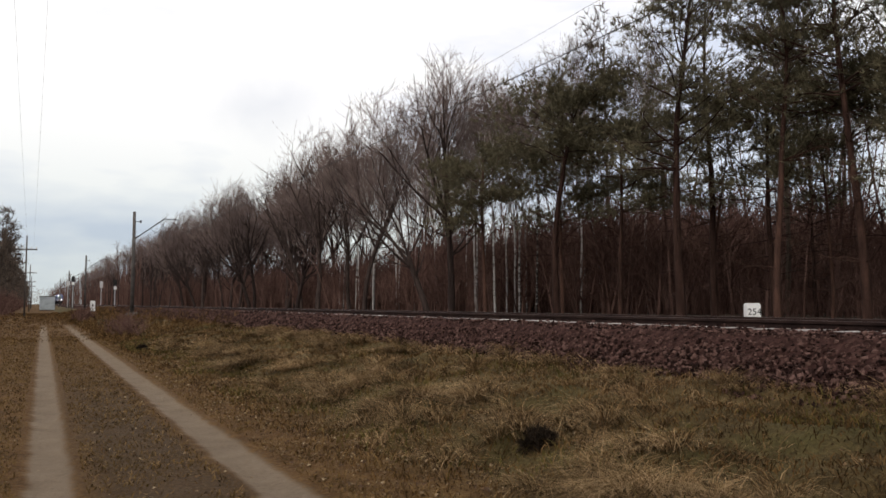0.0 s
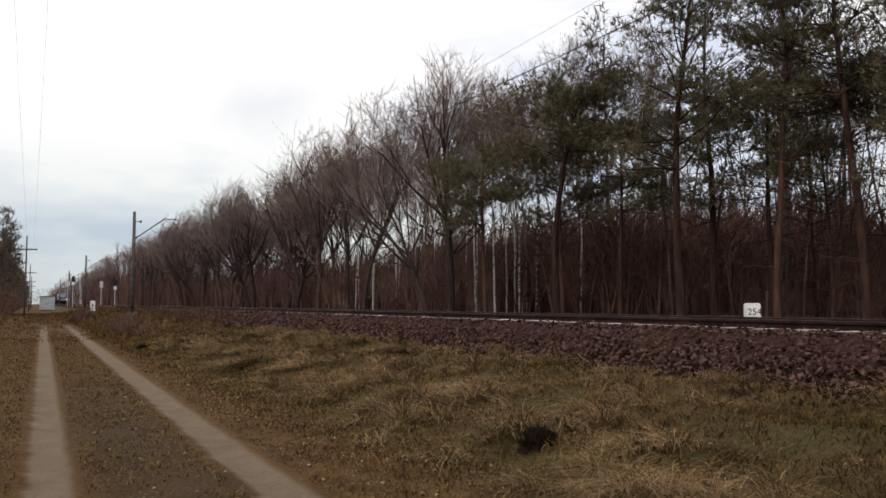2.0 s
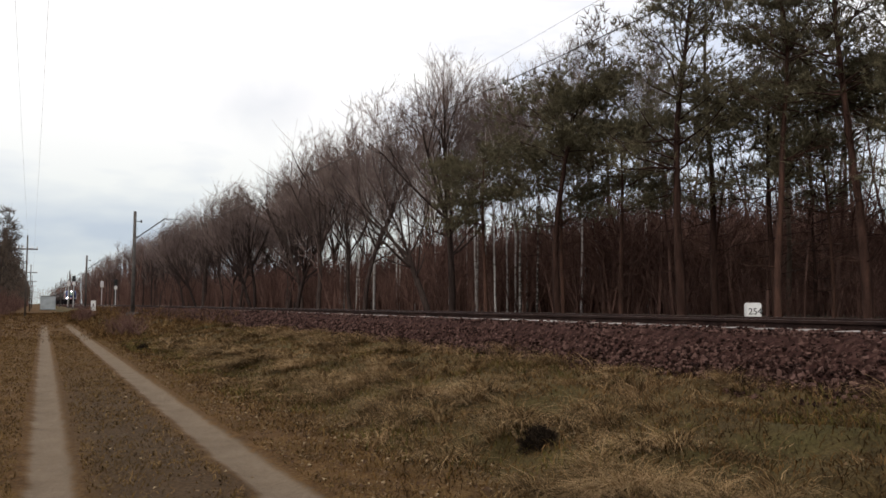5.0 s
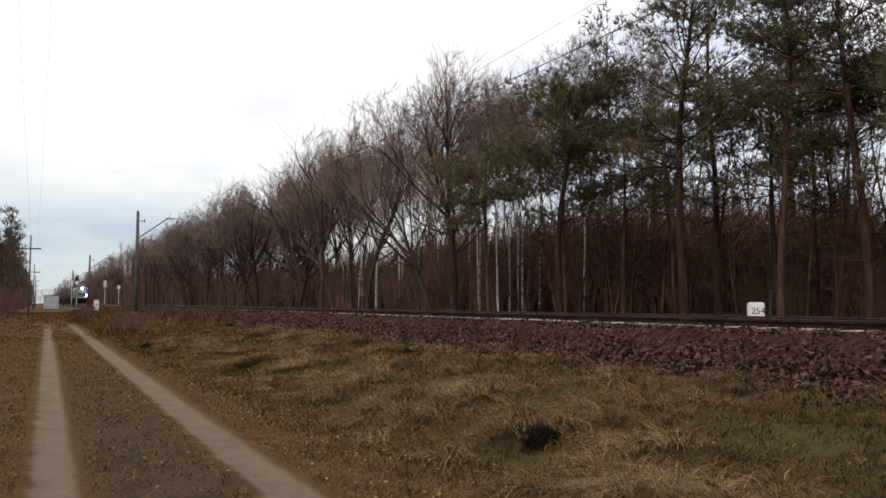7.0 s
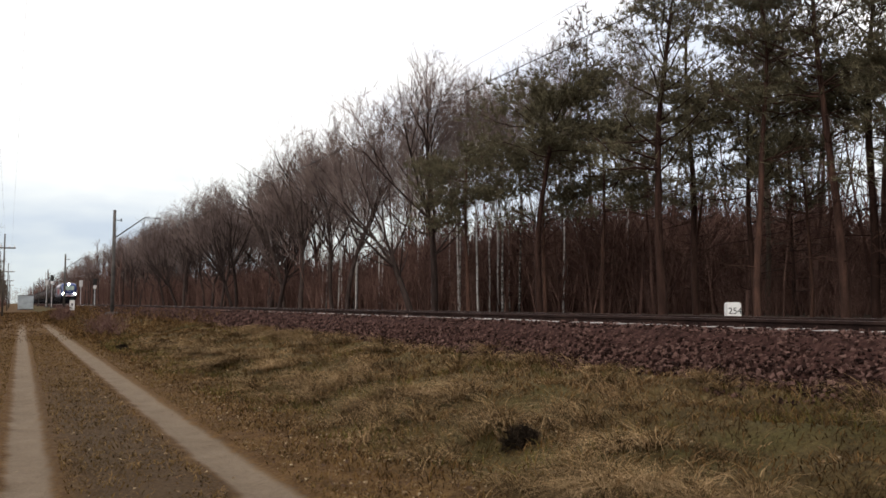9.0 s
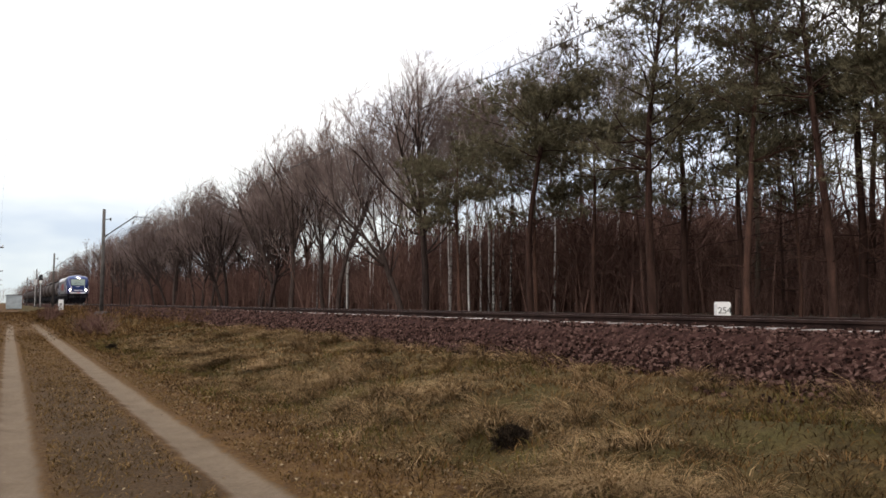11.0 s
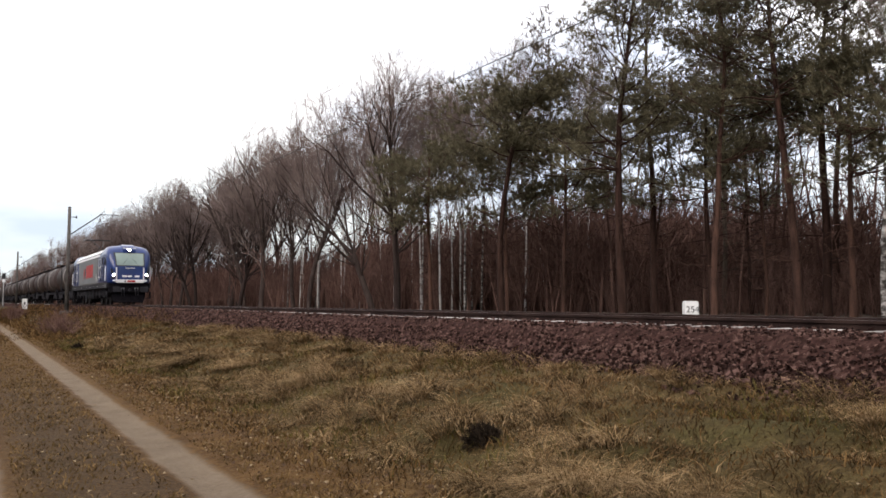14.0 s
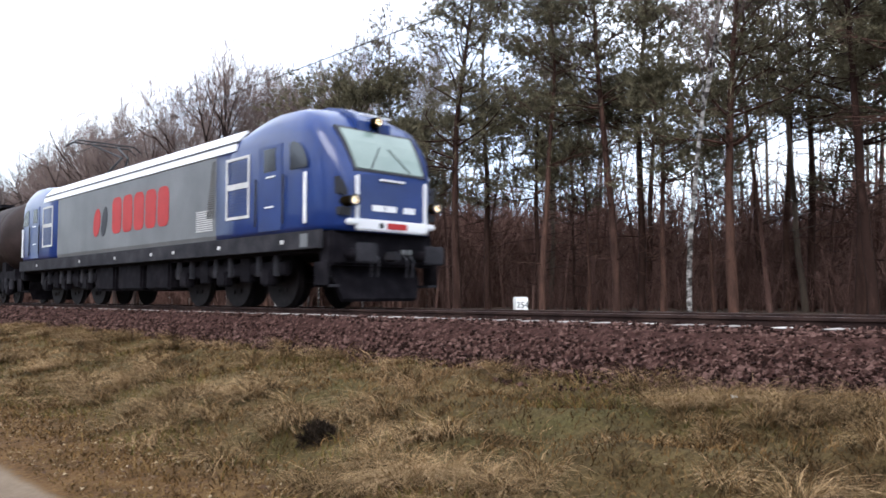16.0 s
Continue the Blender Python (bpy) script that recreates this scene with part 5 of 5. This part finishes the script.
        put("white_bumper", box(bmesh.new(), -0.93, 0.93, 0.27, 0.36, 1.50, 1.73, 0.03), M_ROOF_WHITE, "white lower front band")
        put("badge", box(bmesh.new(), -0.18, 0.34, 0.262, 0.272, 1.555, 1.675, 0.01), M_RED, "plain red badge bar")
        put("badge", rod(bmesh.new(), (-0.32, 0.262, 1.615), (-0.32, 0.272, 1.615), 0.06, 0.06, 14), M_BLACK, "plain dark round badge")
        for xb, wb in ((-0.5, 0.30), (-0.16, 0.26), (0.06, 0.05), (0.30, 0.30)):
            put("number_bar", box(bmesh.new(), xb, xb + wb, 0.325, 0.338, 1.90, 2.02), M_ROOF_WHITE, "plain white bar of the number")
        put("front_ledge", box(bmesh.new(), -0.32, 0.32, 0.29, 0.345, 2.50, 2.54, 0.01), M_ROOF_WHITE)
        # roof fairing with the recessed top lamp
        bm = bmesh.new()
        prof = [(0.90, 3.56), (0.90, 3.80), (1.10, 3.98), (1.45, 4.13), (1.95, 4.235), (2.5, 4.215), (2.9, 4.10), (2.9, 3.9), (1.5, 3.9)]
        for sx in (-1, 1):
            prism(bm, prof, min(sx * 0.11, sx * 0.42), max(sx * 0.11, sx * 0.42), axis=0)
        prism(bm, [(1.02, 3.86), (1.12, 3.975), (1.45, 4.125), (1.95, 4.23), (2.5, 4.21), (2.5, 3.9)], -0.11, 0.11, axis=0)
        top = put("roof_fairing", bm, M_BLUE, "raised blue roof fairing")
        put("top_lamp", rod(bmesh.new(), (0, 0.95, 3.80), (0, 0.965, 3.80), 0.055, 0.055, 18), M_LAMP if not end else M_PANE, "round lit top lamp" if not end else "round unlit lamp", top)
        put("lamp_bowl", tube_ring((0, 0.74, 3.80), 0.08, 0.10, 0.42), M_BOWL, "amber-toned lamp bowl", top)
        # white strip stands in for light on the fairing's front edge
        put("lit_edge", box(bmesh.new(), -0.42, 0.42, 0.86, 0.90, 3.90, 3.94, 0.008), M_ROOF_WHITE, "white strip painted as the lit front edge", top)
        put("headstock", box(bmesh.new(), -1.32, 1.32, 0.55, 0.95, 0.84, 1.5, 0.05), M_DARK)
        put("cow_catcher", strip([(-1.1, 1.1, 0.86, 0.86), (-1.1, 1.1, 0.74, 0.55), (-0.95, 0.95, 0.66, 0.20)], 0.06), M_DARK)
        for sx in (-1, 1):
            put("cab_step", box(bmesh.new(), sx * 1.28 - 0.14, sx * 1.28 + 0.14, 0.5, 0.95, 0.42, 0.47, 0.01), M_SKIRT)
            put("step_hanger", box(bmesh.new(), sx * 1.40 - 0.02, sx * 1.40 + 0.02, 0.5, 0.95, 0.42, 0.9, 0.01), M_DARK)
        put("coupling_hook", box(bmesh.new(), -0.09, 0.09, 0.12, 0.5, 0.92, 1.12, 0.04), M_SKIRT)
        for xh in (-0.55, -0.38, 0.36, 0.52):
            bm = bmesh.new()
            rod(bm, (xh, 0.42, 1.1), (xh, 0.28, 0.95), 0.025, 0.025, 8)
            rod(bm, (xh, 0.28, 0.95), (xh + 0.04, 0.36, 0.62), 0.025, 0.025, 8)
            put("brake_hose", bm, M_BLACK)
            put("hose_valve", box(bmesh.new(), xh - 0.04, xh + 0.04, 0.36, 0.44, 1.08, 1.18, 0.01), M_SILVER)
    buffers(ob, 0.0, 1)
    buffers(ob, length, -1)
    # skirt with stencils, tanks, bogies
    for s in (-1, 1):
        sk = part("skirt", box(bmesh.new(), s * 1.40 - 0.04, s * 1.40 + 0.04, 0.75, length - 0.75, 1.16, 1.52, 0.01), M_SKIRT, ob)
        for y in (2.0, 4.6, 6.9, 8.2, 10.6, 13.4, 17.5):
            part("stencil", box(bmesh.new(), s * 1.445 - 0.003, s * 1.445 + 0.003, y, y + 0.11, 1.29, 1.37), M_POST, sk, "small white stencil plate")
        part("data_panel", box(bmesh.new(), s * 1.445 - 0.003, s * 1.445 + 0.003, 1.15, 1.4, 1.2, 1.46), M_SILVER, sk)
        # plain shapes of the livery
        x = s * 1.452
        for i in range(5):
            y0 = 7.2 + 0.75 * i if s < 0 else length - 10.9 + 0.75 * i
            part("livery_block", rounded(x, y0 + 0.04, y0 + 0.68, 2.02, 3.04, 0.2), M_RED, ob, "plain red livery block")
        c0 = 11.75 if s < 0 else length - 6.4
        for off, h, w, m, lab in ((0.30, 0.42, 0.26, M_RED, "plain red livery drop"), (-0.28, 0.44, 0.2, M_BLACK, "plain black livery drop")):
            bm = bmesh.new()
            rod(bm, (x - 0.006, 0, 0), (x + 0.006, 0, 0), 1.0, 1.0, 28)
            bmesh.ops.transform(bm, matrix=Matrix.Translation((0, c0 + off, 2.42)) @ Matrix.Rotation(0.25, 4, "X") @ Matrix.Diagonal((1, w, h, 1)), verts=bm.verts)
            part("livery_drop", bm, m, ob, lab)
        for i in range(10):
            part("louvre", box(bmesh.new(), x - 0.008, x + 0.008, 4.95, 5.75, 1.75 + 0.05 * i, 1.775 + 0.05 * i), M_POST, ob)
        for i in range(26):
            part("vent_slit", box(bmesh.new(), x - 0.008, x + 0.008, 4.86 + 0.0 * i, 5.25 - 0.01 * i, 2.05 + 0.05 * i, 2.07 + 0.05 * i), M_GREY_CONC, ob)
    for y0, y1 in ((7.6, 9.0), (9.3, 10.9), (11.2, 12.6)):
        part("equipment_box", box(bmesh.new(), -1.25, 1.25, y0, y1, 0.42, 1.2, 0.06), M_DARK, ob)
    part("main_frame", box(bmesh.new(), -1.3, 1.3, 0.9, length - 0.9, 1.1, 1.5, 0.03), M_DARK, ob)
    for a0 in (3.0, 13.5):
        ax = (a0, a0 + 1.9, a0 + 3.8)
        bogie(ob, a0 - 0.7, a0 + 4.5, ax, 0.625)
        sets.extend(wheelset(ob, a, 0.625) for a in ax)
    return ob, sets


def tank_paint():
    """Dirty brown tank paint with pale spill streaks below the filling dome."""
    m = material("tank_brown", [(0.019, 0.0125, 0.0115), (0.036, 0.024, 0.022), (0.062, 0.044, 0.041)], 0.9, 0.6, vary=0.25, bump=0.05, spec=0.15)
    n, l = m.node_tree.nodes, m.node_tree.links
    b = n["Principled BSDF"]
    src = b.inputs["Base Color"].links[0].from_socket
    xyz = n.new("ShaderNodeSeparateXYZ")
    l.new(n.new("ShaderNodeTexCoord").outputs["Object"], xyz.inputs[0])
    off = n.new("ShaderNodeMath")
    off.operation = "SUBTRACT"
    off.inputs[1].default_value = 6.6
    l.new(xyz.outputs["Y"], off.inputs[0])
    dist = n.new("ShaderNodeMath")
    dist.operation = "ABSOLUTE"
    l.new(off.outputs[0], dist.inputs[0])
    tex = n.new("ShaderNodeTexNoise")
    tex.inputs["Scale"].default_value = 3.0
    mp = n.new("ShaderNodeMapping")
    mp.inputs["Scale"].default_value = (1, 3, 0.4)
    l.new(n.new("ShaderNodeTexCoord").outputs["Object"], mp.inputs[0])
    l.new(mp.outputs[0], tex.inputs["Vector"])
    add = n.new("ShaderNodeMath")
    add.operation = "MULTIPLY_ADD"
    add.inputs[1].default_value = 1.1
    l.new(tex.outputs["Fac"], add.inputs[0])
    l.new(dist.outputs[0], add.inputs[2])
    rng_ = n.new("ShaderNodeMapRange")
    rng_.inputs["From Min"].default_value, rng_.inputs["From Max"].default_value = 0.95, 0.55
    l.new(add.outputs[0], rng_.inputs["Value"])
    mix = n.new("ShaderNodeMixRGB")
    mix.inputs[2].default_value = (0.32, 0.29, 0.27, 1)
    l.new(rng_.outputs[0], mix.inputs["Fac"])
    l.new(src, mix.inputs[1])
    l.new(mix.outputs[0], b.inputs["Base Color"])
    return m


M_TANK = tank_paint()


def make_wagon():
    ob = thing("tank_wagon", "dirty dark brown tank wagon with pale spill streaks", "wagon", "tank wagons")
    length, r, zc = 14.4, 1.45, 2.62
    bm = bmesh.new()
    prof = [(0.95, 0.0), (0.98, 0.5), (1.06, 0.9), (1.2, 1.2), (1.42, 1.38), (1.7, r), (length - 1.7, r), (length - 1.42, 1.38), (length - 1.2, 1.2), (length - 1.06, 0.9), (length - 0.98, 0.5), (length - 0.95, 0.0)]
    rings = [[bm.verts.new((max(q, 0.004) * math.cos(a), y, zc + max(q, 0.004) * math.sin(a))) for a in [2 * math.pi * i / 32 for i in range(32)]] for y, q in prof]
    for a, b in zip(rings, rings[1:]):
        for i in range(32):
            bm.faces.new((a[i], a[(i + 1) % 32], b[(i + 1) % 32], b[i]))
    bm.faces.new(rings[0]), bm.faces.new(rings[-1])
    tank = part("tank", bm, M_TANK, ob, smooth=True)
    for y in (2.2, 5.2, 9.2, 12.2):
        part("tank_band", rod(bmesh.new(), (0, y - 0.05, zc), (0, y + 0.05, zc), r + 0.015, r + 0.015, 32), M_TANK, tank)
    dome = part("filling_dome", rod(bmesh.new(), (0, 6.6, zc + r - 0.08), (0, 6.6, zc + r + 0.28), 0.34, 0.32, 18), M_DARK, ob)
    bm = bmesh.new()
    for s in (-1, 1):
        box(bm, s * 0.55 - 0.2, s * 0.55 + 0.2, 4.6, 8.8, zc + r - 0.02, zc + r + 0.02)
        for y in (4.6, 6.0, 7.4, 8.8):
            rod(bm, (s * 0.75, y, zc + r - 0.1), (s * 0.75, y, zc + r + 0.55), 0.015, 0.015, 6)
        rod(bm, (s * 0.75, 4.6, zc + r + 0.55), (s * 0.75, 8.8, zc + r + 0.55), 0.015, 0.015, 6)
    part("catwalk", bm, M_DARK, ob)
    for s in (-1, 1):
        bm = bmesh.new()
        for y in (7.3, 7.75):
            rod(bm, (s * 1.5, y, 1.1), (s * 1.5, y, zc + 0.9), 0.018, 0.018, 6)
            rod(bm, (s * 1.5, y, zc + 0.9), (s * 0.8, y, zc + r), 0.018, 0.018, 6)
        for i in range(8):
            rod(bm, (s * 1.5, 7.3, 1.25 + 0.29 * i), (s * 1.5, 7.75, 1.25 + 0.29 * i), 0.012, 0.012, 6)
        part("ladder", bm, M_SKIRT, ob)
        part("sill", box(bmesh.new(), s * 1.05 - 0.06, s * 1.05 + 0.06, 0.55, length - 0.55, 0.95, 1.25, 0.02), M_DARK, ob)
        for y in (2.6, 11.8):
            part("saddle", box(bmesh.new(), s * 0.85 - 0.2, s * 0.85 + 0.2, y - 0.3, y + 0.3, 1.2, 1.75, 0.04), M_DARK, ob)
    part("cross_frame", box(bmesh.new(), -1.0, 1.0, 0.6, length - 0.6, 1.02, 1.2, 0.02), M_DARK, ob)
    for y in (0.5, length - 0.5):
        part("headstock", box(bmesh.new(), -1.25, 1.25, y - 0.1, y + 0.1, 0.85, 1.3, 0.02), M_DARK, ob)
    buffers(ob, 0.0, 1)
    buffers(ob, length, -1)
    for a0 in (1.7, length - 3.5):
        bogie(ob, a0 - 0.35, a0 + 2.15, (a0, a0 + 1.8), 0.5, 1.0)
        for a in (a0, a0 + 1.8):
            wheelset(ob, a, 0.5)
    return ob


loco, loco_sets = make_loco()
wagon = make_wagon()
train = [(loco, 0.0)]
for i in range(15):
    train.append((wagon if i == 0 else copy_thing(wagon, pose(0, 0, 0)), 20.4 + 14.45 * i))


# ---- ballast stones ----
def stone_shape(seed):
    """A crushed stone: a split, uneven block."""
    rng = np.random.default_rng(seed)
    v = np.array([(x, y, z) for x in (-0.5, 0.5) for y in (-0.5, 0.5) for z in (-0.5, 0.5)]) * (1.25, 0.95, 0.7)
    v = v * rng.uniform(0.55, 1.15, (8, 1)) + rng.normal(0, 0.08, (8, 3))
    quads = ((0, 1, 3, 2), (4, 6, 7, 5), (0, 4, 5, 1), (2, 3, 7, 6), (0, 2, 6, 4), (1, 5, 7, 3))
    return v, np.array([t for a, b, c, d in quads for t in ((a, b, c), (a, c, d))])


def build_stones():
    rng = np.random.default_rng(9)
    shapes = [stone_shape(i) for i in range(8)]
    bed_x = [TRACK_X - 2.75, TRACK_X - 2.55, TRACK_X - 2.1, TRACK_X - 1.62, TRACK_X - 1.2, TRACK_X + 1.2]
    bed_z = [0.45, 0.50, 0.77, 1.08, 1.15, 1.154]
    n = 38000
    y = 0.5 + 95 * rng.uniform(0, 1, n) ** 2.6
    x = TRACK_X - 2.8 + 1.5 * rng.uniform(0, 1, n) ** 0.85
    inner = rng.uniform(0, 1, n) < 0.16
    x = np.where(inner, TRACK_X - 1.35 + 2.4 * rng.uniform(0, 1, n) ** 2.2, x)
    pitch = np.abs(((y + 3.0) / 0.594 + 0.5) % 1.0 - 0.5)
    x = np.where(inner & (pitch < 0.22), TRACK_X - 1.75 - 0.5 * rng.uniform(0, 1, n), x)
    z = np.interp(x, bed_x, bed_z)
    size = rng.uniform(0.026, 0.056, n) * np.minimum(1 + np.maximum(y - 12, 0) / 40, 1.7)
    near = [i for i in range(n) if 5.0 < y[i] < 11.5 and not inner[i] and size[i] > 0.045][:290]
    chosen = set(near)
    outs = []
    for i in range(n):
        if i in chosen:
            continue
        v, f = shapes[i % 8]
        m = np.array(Euler(rng.uniform(0, 6.3, 3)).to_matrix()) * size[i]
        outs.append((v @ m.T + np.array((x[i], y[i], z[i] + rng.uniform(-0.022, 0.006))), f))
    tagged(mesh_part("ballast_stones", fast_mesh("ballast_stones", *joined(outs)), M_STONE), "dark reddish-brown crushed stone ballast", "ballast", kind="stuff")
    bed = bpy.data.objects["ballast_bed"]
    meshes = [fast_mesh("stone", v, f) for v, f in shapes]
    for i in near:
        ob = mesh_part("stone", meshes[i % 8], M_STONE_ONE, bed)
        ob.matrix_basis = Matrix.Translation((x[i], y[i], z[i] + 0.012)) @ Euler(rng.uniform(0, 6.3, 3)).to_matrix().to_4x4() @ Matrix.Scale(size[i], 4)


build_stones()


# ---- what moves ----
def motions():
    for ob, back in train:
        walk(ob, [(t, pose(TRACK_X, FRONT_16 + SPEED * (16.0 - t) + back, RAIL_Z + 0.004)) for t in (0.0, 4.0, 8.0, 12.0, 16.0)])
        for p in ob.children:
            if p.name.startswith("wheelset"):
                y, r = p.matrix_basis.translation.y, p.matrix_basis.translation.z
                turn = math.degrees(SPEED / r) / FPS
                walk(p, [(k / FPS, pose(0, y, r, turn * k, 0, 0)) for k in range(481)])


motions()
